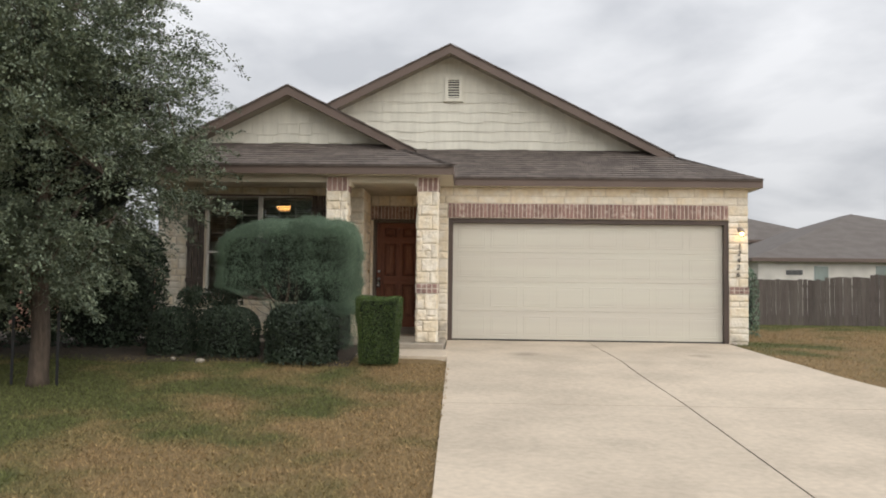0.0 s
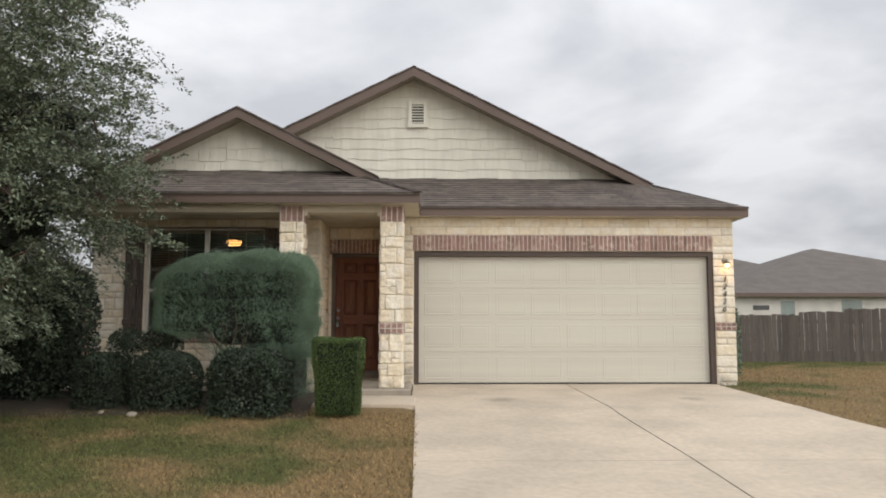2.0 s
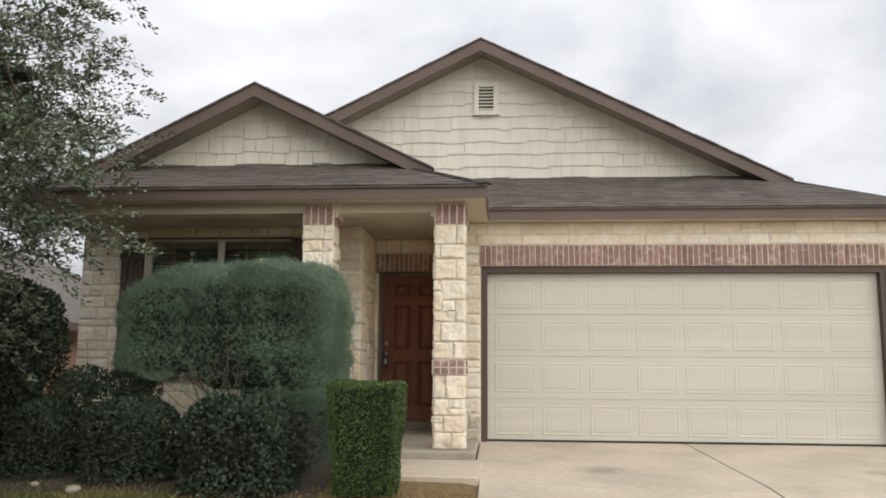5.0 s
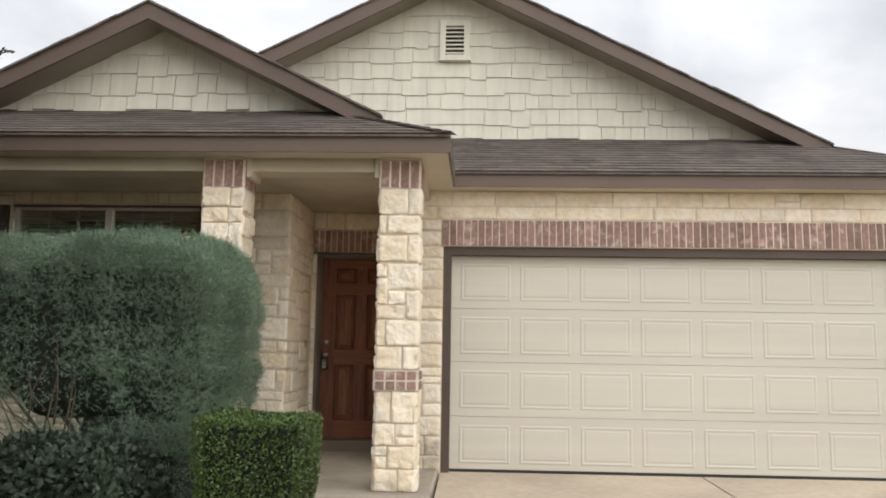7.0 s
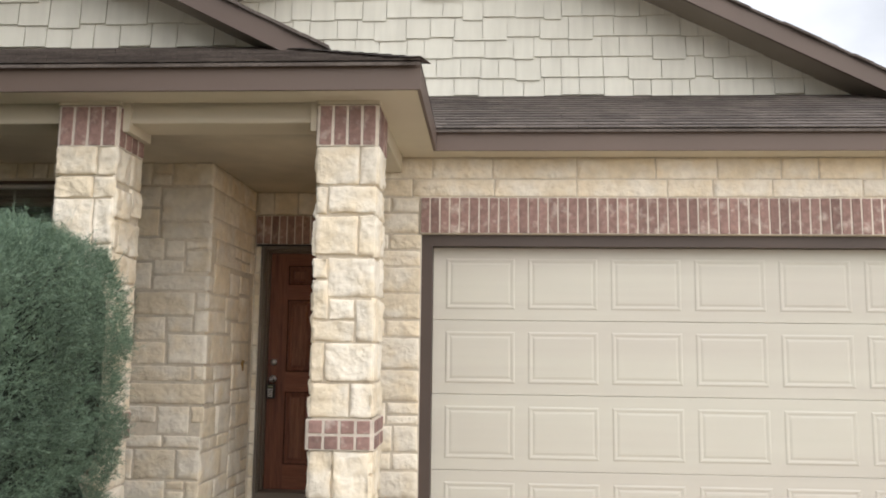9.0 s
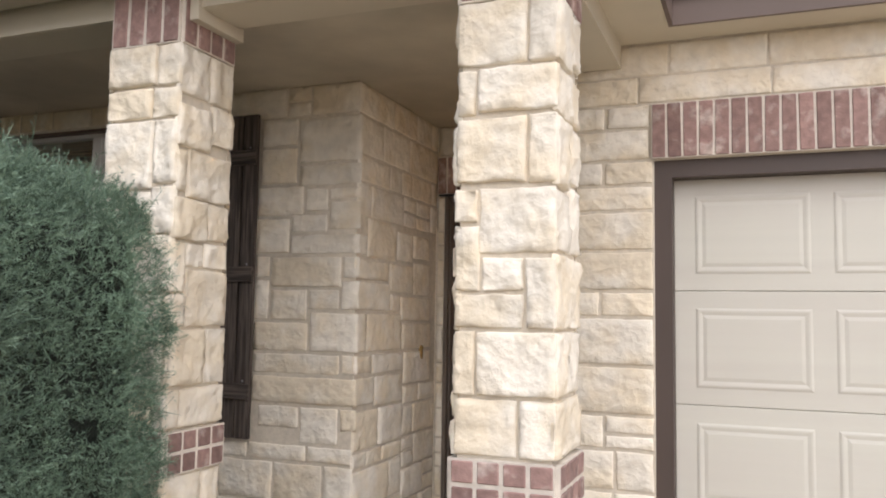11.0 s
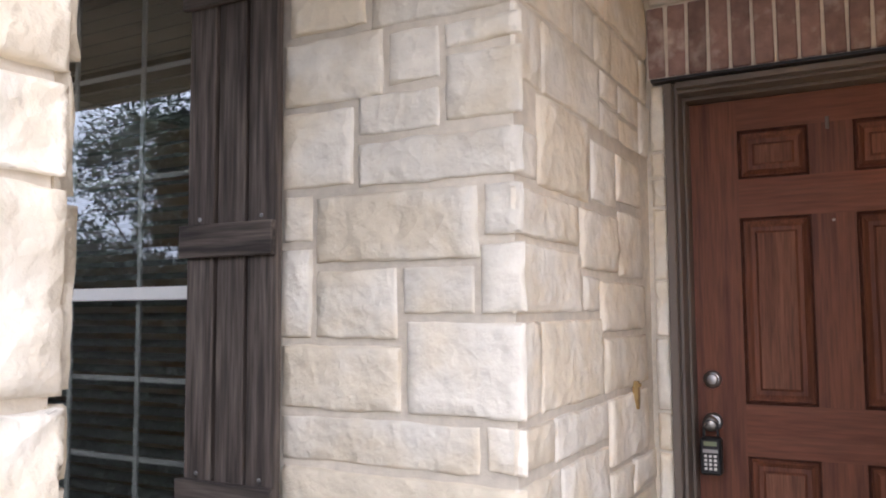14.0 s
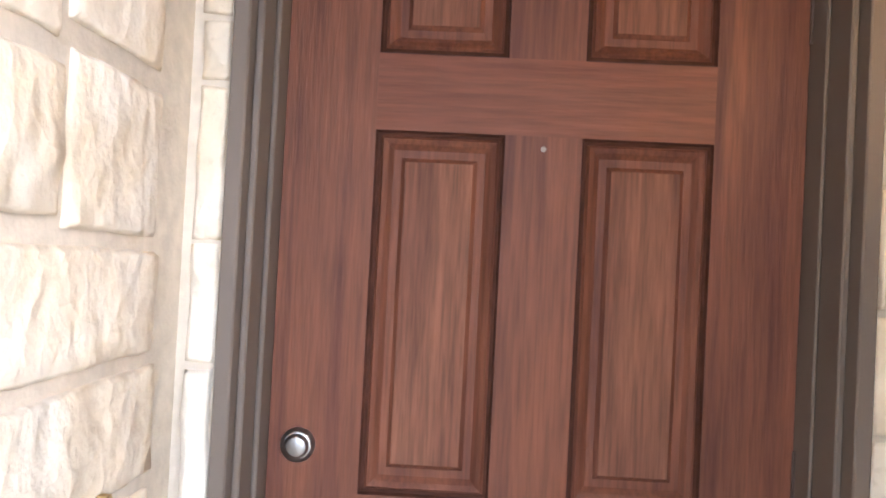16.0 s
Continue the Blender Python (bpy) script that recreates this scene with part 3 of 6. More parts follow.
wall_entry_left = wall("wall_entry_left", (ALC_L - 0.212, ALC_L - 0.012, FACE + 0.2, ENTRY_Y + 0.3, -0.3, 3.0), STONE_LABEL)
RETURN = [(0.0, 0.13, 1.80, 1.91), (0.15, 0.53, 1.79, 2.02), (0.57, 0.80, 1.80, 1.98), (0.82, 1.09, 1.83, 1.98), (0.0, 0.43, 1.66, 1.77), (0.46, 0.81, 1.60, 1.77), (0.83, 1.10, 1.59, 1.80), (0.0, 0.46, 1.48, 1.64), (0.48, 0.61, 1.48, 1.58), (0.63, 1.10, 1.42, 1.57), (0.0, 0.14, 1.24, 1.46), (0.16, 0.64, 1.24, 1.46), (0.66, 1.12, 1.24, 1.40), (0.0, 0.22, 1.12, 1.22), (0.24, 0.67, 1.11, 1.22), (0.69, 1.12, 1.02, 1.22), (0.0, 0.26, 0.94, 1.09), (0.28, 0.67, 0.92, 1.09)]
org = (ALC_L - 0.012, WALL_Y, 0)
lay(wall_entry_left, RETURN, org, 90, rng, gap=0.002)
lay(wall_entry_left, ashlar(0.0, ENTRY_Y - WALL_Y, 2.02, CEIL_Z, rng) + ashlar(0.0, 0.68, PORCH_Z, 0.91, rng) + ashlar(0.68, ENTRY_Y - WALL_Y, PORCH_Z, 1.01, rng), org, 90, rng)

wall_entry_right = wall("wall_entry_right", (ALC_R + 0.012, ALC_R + 0.2, FACE + 0.2, ENTRY_Y + 0.3, -0.3, 3.0), STONE_LABEL)
lay(wall_entry_right, ashlar(-(ENTRY_Y - WALL_Y), 0.0, PORCH_Z, CEIL_Z, rng), (ALC_R + 0.012, WALL_Y, 0), -90, rng)

DOOR_L, DOOR_R, DOOR_Z0, DOOR_Z1 = -1.935, -0.992, 0.09, 2.245
FR_L, FR_R, FR_Z1 = -1.988, -0.942, 2.294
wall_entry = thing("wall_entry", (ALC_L, ENTRY_Y, 0), "cream limestone wall round the front door", "wall", kind="structure")
EF = ENTRY_Y + 0.012
wbox("mortar_backing", (ALC_L - 0.02, FR_L, EF, EF + 0.2, -0.3, 3.0), M_MORTAR, wall_entry)
wbox("mortar_backing", (FR_R, ALC_R + 0.02, EF, EF + 0.2, -0.3, 3.0), M_MORTAR, wall_entry)
wbox("mortar_backing", (FR_L, FR_R, EF, EF + 0.2, FR_Z1 + 0.01, 3.0), M_MORTAR, wall_entry)
eo = (0, EF, 0)
lay(wall_entry, ashlar(ALC_L, FR_L, PORCH_Z, FR_Z1, rng, hs=(0.2, 0.26, 0.31), wmin=0.05, wmax=0.08), eo, 0, rng, gap=0.012, rough=1.4)
lay(wall_entry, ashlar(FR_R, ALC_R, PORCH_Z, FR_Z1, rng, hs=(0.2, 0.26, 0.31), wmin=0.04, wmax=0.08), eo, 0, rng, gap=0.012, rough=1.4)
lay(wall_entry, ashlar(ALC_L, ALC_R, 2.585, CEIL_Z, rng), eo, 0, rng)
soldiers(wall_entry, ALC_L, ALC_R, FR_Z1 + 0.015, 2.58, eo, 0, rng, depth=0.03)

# garage wall
wall_garage = thing("wall_garage", (ALC_R, FACE, 0), STONE_LABEL, "wall", kind="structure")
JL, JR, JZ = GAR_L - 0.085, GAR_R + 0.085, GAR_Z1 + 0.085
for d in ((ALC_R + 0.012, JL, FACE, FACE + 0.2, -0.3, 3.0), (JR, HOUSE_R - 0.02, FACE, FACE + 0.2, -0.3, 3.0), (JL, JR, FACE, FACE + 0.2, JZ, 3.0)):
    wbox("mortar_backing", d, M_MORTAR, wall_garage)
lay(wall_garage, ashlar(ALC_R, JL, -0.05, 2.245, rng, hs=(0.13, 0.17, 0.2, 0.24), wmin=0.2, wmax=0.42), o, 0, rng)
lay(wall_garage, ashlar(ALC_R, -0.425, 2.245, 2.53, rng), o, 0, rng)
lay(wall_garage, ashlar(ALC_R, HOUSE_R, 2.53, FASCIA_Z, rng, hs=(0.11, 0.14, 0.19), wmin=0.25, wmax=0.7), o, 0, rng, depth=0.006, gap=0.011)
lay(wall_garage, ashlar(4.87, HOUSE_R, 0.99, 2.53, rng, wmin=0.16, wmax=0.4), o, 0, rng)
lay(wall_garage, ashlar(JR, HOUSE_R, -0.05, 0.85, rng, wmin=0.16, wmax=0.4), o, 0, rng)
soldiers(wall_garage, JR, HOUSE_R, 0.85, 0.99, o, 0, rng, pitch=0.085, depth=0.026, rows=2)
soldiers(wall_garage, -0.42, 4.868, 2.245, 2.525, o, 0, rng, depth=0.03)

# side and back walls close the house
for name, d in (("wall_right", (HOUSE_R - 0.22, HOUSE_R - 0.02, FACE + 0.2, 29.0, -0.3, 3.0)), ("wall_left", (HOUSE_L, HOUSE_L + 0.2, FACE + 0.2, 29.0, -0.3, 3.0)), ("wall_back", (HOUSE_L + 0.2, HOUSE_R - 0.22, 28.8, 29.0, -0.3, 3.0))):
    tagged(boxpart(name, d, M_SIDING_W), "plain cream side wall of the house", "wall", kind="structure")
# room surfaces coloured near-black so that the inside reads as unlit
tagged(boxpart("floor", (HOUSE_L + 0.2, HOUSE_R - 0.22, ENTRY_Y + 0.4, 28.8, -0.2, 0.0), M_DARK), "floor inside the house, coloured near-black to look unlit", "floor", kind="structure")
tagged(boxpart("ceiling", (HOUSE_L + 0.2, HOUSE_R - 0.22, FACE + 0.2, 28.8, 2.85, 2.9), M_DARK), "ceiling inside the house, coloured near-black to look unlit", "ceiling", kind="structure")
tagged(boxpart("wall_room", (HOUSE_L + 0.2, ALC_L - 0.23, 20.0, 20.15, 0.0, 2.84), M_DARK), "back wall of the front room, coloured near-black to look unlit", "wall", kind="structure")


# ---- columns ----
def column(x0, x1, label, given):
    y0, y1 = 14.015, 14.375
    c = thing("porch_column", ((x0 + x1) / 2, (y0 + y1) / 2, PORCH_Z), label, "column", "porch columns")
    i = 0.011
    wbox("core", (x0 + i, x1 - i, y0 + i, y1 - i, PORCH_Z, 2.82), M_MORTAR, c)
    faces = (((x0, y0 + i, 0), 0, x1 - x0), ((x1 - i, y0, 0), 90, y1 - y0), ((x0 + i, y1, 0), -90, y1 - y0), ((x1, y1 - i, 0), 180, x1 - x0))
    courses = []
    v = PORCH_Z
    for top in (0.80, 2.56):
        if v > 0.7:
            v = 0.975
        while v < top - 0.03:
            h = rng.choice((0.10, 0.13, 0.16, 0.19, 0.22))
            if v + h > top - 0.09:
                h = top - v
            courses.append((v, v + h))
            v += h
    for org, turn, w in faces:
        if turn in given:
            fit = lambda z: 0.985 + (z - 0.955) * 0.988
            lay(c, [(a * w / 0.388, min(w, b * w / 0.384), fit(e), fit(f)) for a, b, e, f in given[turn]], org, turn, rng, depth=0.0165, gap=0.0, rough=1.8)
        for v0, v1 in courses:
            if turn in given and v1 > 0.98:
                continue
            k = rng.random()
            cuts = [0, w] if k < 0.25 else [0, w * rng.uniform(0.3, 0.7), w]
            rects = [(a, b, v0, v1) for a, b in zip(cuts, cuts[1:])]
            if v1 - v0 > 0.17 and k > 0.6:
                a, b, _, _ = rects.pop(rng.randrange(len(rects)))
                s = rng.uniform(0.4, 0.6) * (v1 - v0) + v0
                rects += [(a, b, v0, s), (a, b, s, v1)]
            lay(c, rects, org, turn, rng, depth=0.019, gap=0.014, rough=1.9)
        soldiers(c, -0.005, w + 0.005, 0.80, 0.975, org, turn, rng, pitch=0.092, gap=0.015, depth=0.034, rows=2)
        soldiers(c, 0.004, w - 0.004, 2.562, 2.815, org, turn, rng, pitch=0.08, gap=0.015, depth=0.024)
    return c


# faces seen close by, stone by stone from the face's own edge: left, right, bottom, top
C2_FRONT = [(0.0, 0.27, 2.32, 2.55), (0.285, 0.39, 2.32, 2.55), (0.0, 0.07, 2.14, 2.30), (0.085, 0.39, 2.15, 2.305), (0.0, 0.27, 1.90, 2.125), (0.285, 0.39, 1.89, 2.13), (0.0, 0.08, 1.76, 1.87), (0.092, 0.39, 1.65, 1.875), (0.0, 0.09, 1.52, 1.745), (0.11, 0.26, 1.52, 1.63), (0.28, 0.39, 1.39, 1.63), (0.0, 0.26, 1.39, 1.505), (0.0, 0.075, 1.16, 1.375), (0.09, 0.39, 1.16, 1.375), (0.0, 0.24, 0.955, 1.145), (0.255, 0.39, 0.955, 1.145)]
C2_RIGHT = [(0.0, 0.22, 2.32, 2.55), (0.235, 0.38, 2.36, 2.55), (0.0, 0.38, 2.14, 2.305), (0.0, 0.18, 1.88, 2.12), (0.195, 0.38, 1.92, 2.12), (0.235, 0.38, 1.66, 1.9), (0.0, 0.22, 1.66, 1.865), (0.0, 0.38, 1.39, 1.64), (0.0, 0.2, 1.16, 1.375), (0.215, 0.38, 1.16, 1.375), (0.0, 0.38, 0.955, 1.145)]
C1_FRONT = [(0.0, 0.26, 2.38, 2.55), (0.275, 0.385, 2.38, 2.55), (0.0, 0.24, 2.24, 2.365), (0.255, 0.385, 2.24, 2.365), (0.0, 0.25, 1.94, 2.225), (0.265, 0.385, 1.96, 2.225), (0.0, 0.13, 1.76, 1.925), (0.145, 0.25, 1.76, 1.925), (0.265, 0.385, 1.75, 1.945), (0.06, 0.385, 1.51, 1.74), (0.0, 0.045, 1.51, 1.745), (0.0, 0.33, 1.37, 1.495), (0.345, 0.385, 1.37, 1.495), (0.0, 0.34, 1.11, 1.355), (0.0, 0.3, 0.955, 1.095), (0.315, 0.385, 0.955, 1.095)]
C1_RIGHT = [(0.0, 0.22, 2.12, 2.30), (0.235, 0.38, 2.16, 2.33), (0.0, 0.07, 1.93, 2.105), (0.085, 0.38, 1.91, 2.11), (0.0, 0.22, 1.73, 1.9), (0.235, 0.38, 1.74, 1.895), (0.0, 0.085, 1.51, 1.715), (0.1, 0.21, 1.62, 1.715), (0.225, 0.38, 1.62, 1.725), (0.1, 0.38, 1.37, 1.605), (0.0, 0.085, 1.37, 1.495), (0.0, 0.235, 1.125, 1.355), (0.255, 0.38, 1.125, 1.355), (0.0, 0.07, 0.955, 1.11), (0.085, 0.38, 0.955, 1.11), (0.0, 0.2, 2.345, 2.55), (0.215, 0.38, 2.345, 2.55)]
column(-2.502, -2.138, "square limestone porch column beside a tall juniper, with red brick bands", {0: C1_FRONT, 90: C1_RIGHT})
column(-0.918, -0.562, "square limestone porch column at the driveway corner, with red brick bands", {0: C2_FRONT, 90: C2_RIGHT})

# ---- porch beam, ceiling, fascias, soffits ----
beam = thing("porch_beam", (-3, 14.2, 2.7), "beige boxed porch beam over the columns", "beam", kind="structure")
wbox("beam_casing", (EAVE_L + 0.35, -0.918, 14.08, 14.33, 2.72, 3.02), M_BEIGE, beam)
wbox("beam_trim", (EAVE_L + 0.35, -0.918, 14.065, 14.08, 2.722, 2.75), M_BEIGE, beam)
wbox("beam_casing", (-0.90, -0.567, 14.387, WALL_Y, 2.72, 3.02), M_BEIGE, beam)
for x0, x1 in ((-2.512, -2.128), (-0.928, -0.552)):
    wbox("column_cap", (x0, x1, 14.005, 14.385, 2.818, 3.0), M_BEIGE, beam)
wbox("beam_end", (-2.1275, -2.083, 14.045, 14.365, 2.665, 2.99), M_BEIGE, beam, 0.003)
wbox("beam_end", (-0.973, -0.9285, 14.045, 14.365, 2.665, 2.99), M_BEIGE, beam, 0.003)
tagged(boxpart("porch_ceiling", (EAVE_L + 0.3, -0.57, 14.335, ENTRY_Y + 0.02, CEIL_Z, CEIL_Z + 0.03), M_CEIL), "beige painted porch ceiling", "ceiling", kind="structure")

soffits = thing("soffit", (0, 14, FASCIA_Z), "beige painted soffit under the eaves", "soffit", kind="structure")
wbox("soffit_board", (EAVE_L, PORCH_X - 0.02, PORCH_EAVE_Y + 0.02, 14.04, FASCIA_Z + 0.004, FASCIA_Z + 0.02), M_BEIGE, soffits)
wbox("soffit_board", (-0.569, PORCH_X - 0.02, 14.04, WALL_Y, FASCIA_Z + 0.004, FASCIA_Z + 0.02), M_BEIGE, soffits)
wbox("soffit_board", (PORCH_X - 0.02, EAVE_R, MAIN_EAVE_Y + 0.02, WALL_Y, FASCIA_Z + 0.004, FASCIA_Z + 0.02), M_BEIGE, soffits)
wbox("soffit_board", (HOUSE_R - 0.02, EAVE_R, WALL_Y, 29.0, FASCIA_Z + 0.004, FASCIA_Z + 0.02), M_BEIGE, soffits)
fascia = thing("fascia", (0, 14, FASCIA_Z), "brown painted fascia boards along the eaves", "fascia", kind="structure")
wbox("fascia_board", (EAVE_L, PORCH_X, PORCH_EAVE_Y, PORCH_EAVE_Y + 0.02, FASCIA_Z, EAVE_Z - 0.005), M_TRIM, fascia)
wbox("fascia_board", (PORCH_X - 0.02, PORCH_X, PORCH_EAVE_Y + 0.02, MAIN_EAVE_Y + 0.02, FASCIA_Z, EAVE_Z - 0.005), M_TRIM, fascia)
wbox("fascia_board", (PORCH_X, EAVE_R, MAIN_EAVE_Y, MAIN_EAVE_Y + 0.02, FASCIA_Z, EAVE_Z - 0.005), M_TRIM, fascia)
wbox("fascia_board", (EAVE_R - 0.02, EAVE_R, MAIN_EAVE_Y + 0.02, 29.2, FASCIA_Z, EAVE_Z - 0.005), M_TRIM, fascia)
wbox("fascia_board", (EAVE_L - 0.02, EAVE_L, PORCH_EAVE_Y, 29.2, FASCIA_Z, EAVE_Z - 0.005), M_TRIM, fascia)


# ---- roofs ----
def roof_plane(parent, eave_y, x0, x1, hip0, hip1, depth, name="roof_deck"):
    """A front roof slope rising from eave_y; hip0/hip1: whether the side edge leans in at 45 degrees in plan."""
    n = Vector((0, -SLOPE, 1)).normalized()
    def at(u, d, lift=0.0):
        return Vector((u, eave_y - 0.03 + d, EAVE_Z + SLOPE * (d - 0.03))) + n * lift
    bm = bmesh.new()
    prism(bm, [at(x0, 0), at(x1, 0), at(x1 - (depth if hip1 else 0), depth), at(x0 + (depth if hip0 else 0), depth)], Vector((0, 0, -0.02)))
    wpart(name, bm, M_SHINGLE, parent)
    course, tab = 0.135, 0.305
    rows = int(depth / course) + 1
    cos = 1 / math.sqrt(1 + SLOPE * SLOPE)
    for r in range(rows):
        d0, d1 = r * course * 1.0, min(depth, (r + 1) * course + 0.03)
        u = x0 - rng.uniform(0, tab)
        while u < x1:
            w = tab * rng.choice((0.8, 1.0, 1.0, 1.25))
            poly = [(u + 0.003, d0 + rng.uniform(-0.004, 0.004)), (u + w - 0.003, d0 + rng.uniform(-0.004, 0.004)), (u + w - 0.003, d1), (u + 0.003, d1)]
            poly = clip(poly, -1, 1 if hip0 else 0, -x0)
            poly = clip(poly, 1, 1 if hip1 else 0, x1)
            if len(poly) > 2:
                bm = bmesh.new()
                prism(bm, [at(a, b, 0.018 - 0.013 * (b - d0) / (d1 - d0 + 1e-6)) for a, b in poly], -n * 0.008)
                wpart("shingle", bm, M_SHINGLE, parent)
            u += w


house_roof = thing("roof", (RIDGE_X, MAIN_EAVE_Y, EAVE_Z), "brown asphalt shingle roof over the garage and house", "roof", kind="structure")
roof_plane(house_roof, MAIN_EAVE_Y, PORCH_X - 1.3, EAVE_R, False, True, GABLE_Y - MAIN_EAVE_Y + 0.06)
porch_roof = thing("porch_roof", (SRIDGE_X, PORCH_EAVE_Y, EAVE_Z), "brown asphalt shingle porch roof with a hipped corner", "roof", kind="structure")
roof_plane(porch_roof, PORCH_EAVE_Y, EAVE_L, PORCH_X, True, True, SGABLE_Y - PORCH_EAVE_Y + 0.06)


def hip_caps(parent, a, b):
    """Folded cap shingles lapping up a hip from a to b (plan direction (-1, 1) or (1, 1))."""
    run = (b - a)
    n = max(1, int(run.length / 0.14))
    along = run.normalized()
    out = Vector((1 if run.x < 0 else -1, 0, -SLOPE)).normalized()
    front = Vector((0, -1, -SLOPE)).normalized()
    for i in range(n):
        p = a + run * (i / n) + Vector((0, 0, 0.030))
        q = a + run * (min(1.0, (i + 1.35) / n)) + Vector((0, 0, 0.022))
        bm = bmesh.new()
        for d in (out, front):
            w = d * 0.13
            vs = [bm.verts.new(v) for v in (p, q, q + w + along * 0.09, p + w + along * 0.09)]
            bm.faces.new(vs)
        bmesh.ops.solidify(bm, geom=bm.faces[:], thickness=0.007)
        wpart("hip_cap", bm, M_SHINGLE, parent)


reach = SGABLE_Y - PORCH_EAVE_Y
hip_caps(porch_roof, Vector((PORCH_X + 0.0, PORCH_EAVE_Y - 0.03, EAVE_Z - 0.01)), Vector((PORCH_X - reach, PORCH_EAVE_Y - 0.03 + reach, EAVE_Z + SLOPE * (reach - 0.03))))


def slope_slab(parent, pts, thick=0.05, material=None, name="roof_deck"):
    bm = bmesh.new()
    prism(bm, [Vector(p) for p in pts], Vector((0, 0, -thick)))
    return wpart(name, bm, material or M_SHINGLE, parent)


# porch hip side, running back into the main slope
hip_z = lambda k: EAVE_Z + SLOPE * k
slope_slab(porch_roof, [(PORCH_X, PORCH_EAVE_Y, EAVE_Z), (PORCH_X, MAIN_EAVE_Y + 0.1, EAVE_Z), (PORCH_X - 1.4, MAIN_EAVE_Y + 1.5, hip_z(1.4)), (PORCH_X - 1.4, PORCH_EAVE_Y + 1.4, hip_z(1.4))], 0.02)


def gable_roof(parent, rx, rz, y0, y1, half, rake_drop, wall_y, s=0.5):
    """Two slopes from a ridge, brown rake boards along the front edge with soffits behind them."""
    for side in (1, -1):
        a, b = (rx, y0, rz), (rx + side * half, y0, rz - s * half)
        pts = [a, b, (b[0], y1, b[2]), (rx, y1, rz)]
        if side < 0:
            pts = pts[::-1]
        slope_slab(parent, pts, 0.03)
        # ragged shingle ends along the rake
        n = int(half / 0.15)
        for i in range(n):
            u0, u1 = half * i / n, half * (i + 1.12) / n
            over = rng.uniform(0.018, 0.036)
            lift = rng.uniform(0.008, 0.014)
            poly = [Vector((rx + side * u, yy, rz - s * u + lift)) for u, yy in ((u0, y0 - over), (u1, y0 - over), (u1, y0 + 0.2), (u0, y0 + 0.2))]
            bm = bmesh.new()
            prism(bm, poly if side > 0 else poly[::-1], Vector((0, 0, -0.024)))
            wpart("shingle", bm, M_SHINGLE, parent)
        bm = bmesh.new()
        poly = [Vector((rx, y0 + 0.0, rz - 0.03)), Vector((rx, y0, rz - 0.03 - rake_drop)), Vector((rx + side * half, y0, rz - s * half - 0.03 - rake_drop)), Vector((rx + side * half, y0, rz - s * half - 0.03))]
        if side < 0:
            poly = poly[::-1]
        prism(bm, poly, Vector((0, 0.03, 0)))
        wpart("rake_board", bm, M_TRIM, parent, "brown rake board")
        pts = [(rx, y0 + 0.03, rz - 0.13), (rx + side * half, y0 + 0.03, rz - s * half - 0.13), (rx + side * half, wall_y + 0.02, rz - s * half - 0.13), (rx, wall_y + 0.02, rz - 0.13)]
        slope_slab(parent, pts if side > 0 else pts[::-1], 0.015, M_RAKE_SOFFIT, "rake_soffit")


main_gable = thing("gable_roof", (RIDGE_X, RAKE_Y, EAVE_Z), "broad brown gable roof over the house", "roof", kind="structure")
gable_roof(main_gable, RIDGE_X, RIDGE_Z, RAKE_Y, 24.0, 4.6, 0.165, GABLE_Y)
# lower side slopes of the main roof behind the gable
for side, ex in ((1, EAVE_R), (-1, EAVE_L)):
    x_in = RIDGE_X + side * 4.6
    pts = [(x_in, RAKE_Y + 0.05, RIDGE_Z - 2.305), (ex, MAIN_EAVE_Y, EAVE_Z), (ex, 29.2, EAVE_Z), (x_in, 29.2, RIDGE_Z - 2.305)]
    slope_slab(main_gable, pts if side > 0 else pts[::-1], 0.03)
small_gable = thing("gable_roof", (SRIDGE_X, SRAKE_Y, EAVE_Z), "small brown gable roof over the porch", "roof", kind="structure")
gable_roof(small_gable, SRIDGE_X, SRIDGE_Z, SRAKE_Y, 17.6, 2.36, 0.15, SGABLE_Y)


def gable_wall(parent, cx, y, peak, base, half, row_h, s=0.5):
    """Staggered shake siding in a triangle under the rakes."""
    top = peak - 0.06
    bm = bmesh.new()
    prism(bm, [Vector((cx - half, y + 0.03, base)), Vector((cx + half, y + 0.03, base)), Vector((cx, y + 0.03, base + s * half))], Vector((0, 0.05, 0)))
    wpart("sheathing", bm, M_SHAKE, parent)
    z = base + 0.02
    r = 0
    while z < base + s * half:
        u = cx - half - rng.uniform(0, 0.2)
        while u < cx + half:
            w = rng.choice((0.17, 0.20, 0.24, 0.28, 0.32))
            low = rng.choice((0.0, 0.0, -0.012, -0.025, -0.035)) if r else rng.choice((0.03, 0.02, 0.0, 0.0))
            poly = [(u + 0.0035, z + low), (u + w - 0.0035, z + low), (u + w - 0.0035, z + row_h + 0.02), (u + 0.0035, z + row_h + 0.02)]
            poly = clip(poly, s, 1, base + s * half + s * cx)
            poly = clip(poly, -s, 1, base + s * half - s * cx)
            if len(poly) > 2:
                bm = bmesh.new()
                lean = lambda v: 0.016 * (v - z) / row_h
                prism(bm, [Vector((a, y + lean(b), b)) for a, b in poly], Vector((0, 0.012, 0)))
                wpart("shake", bm, M_SHAKE, parent)
            u += w
        z += row_h
        r += 1


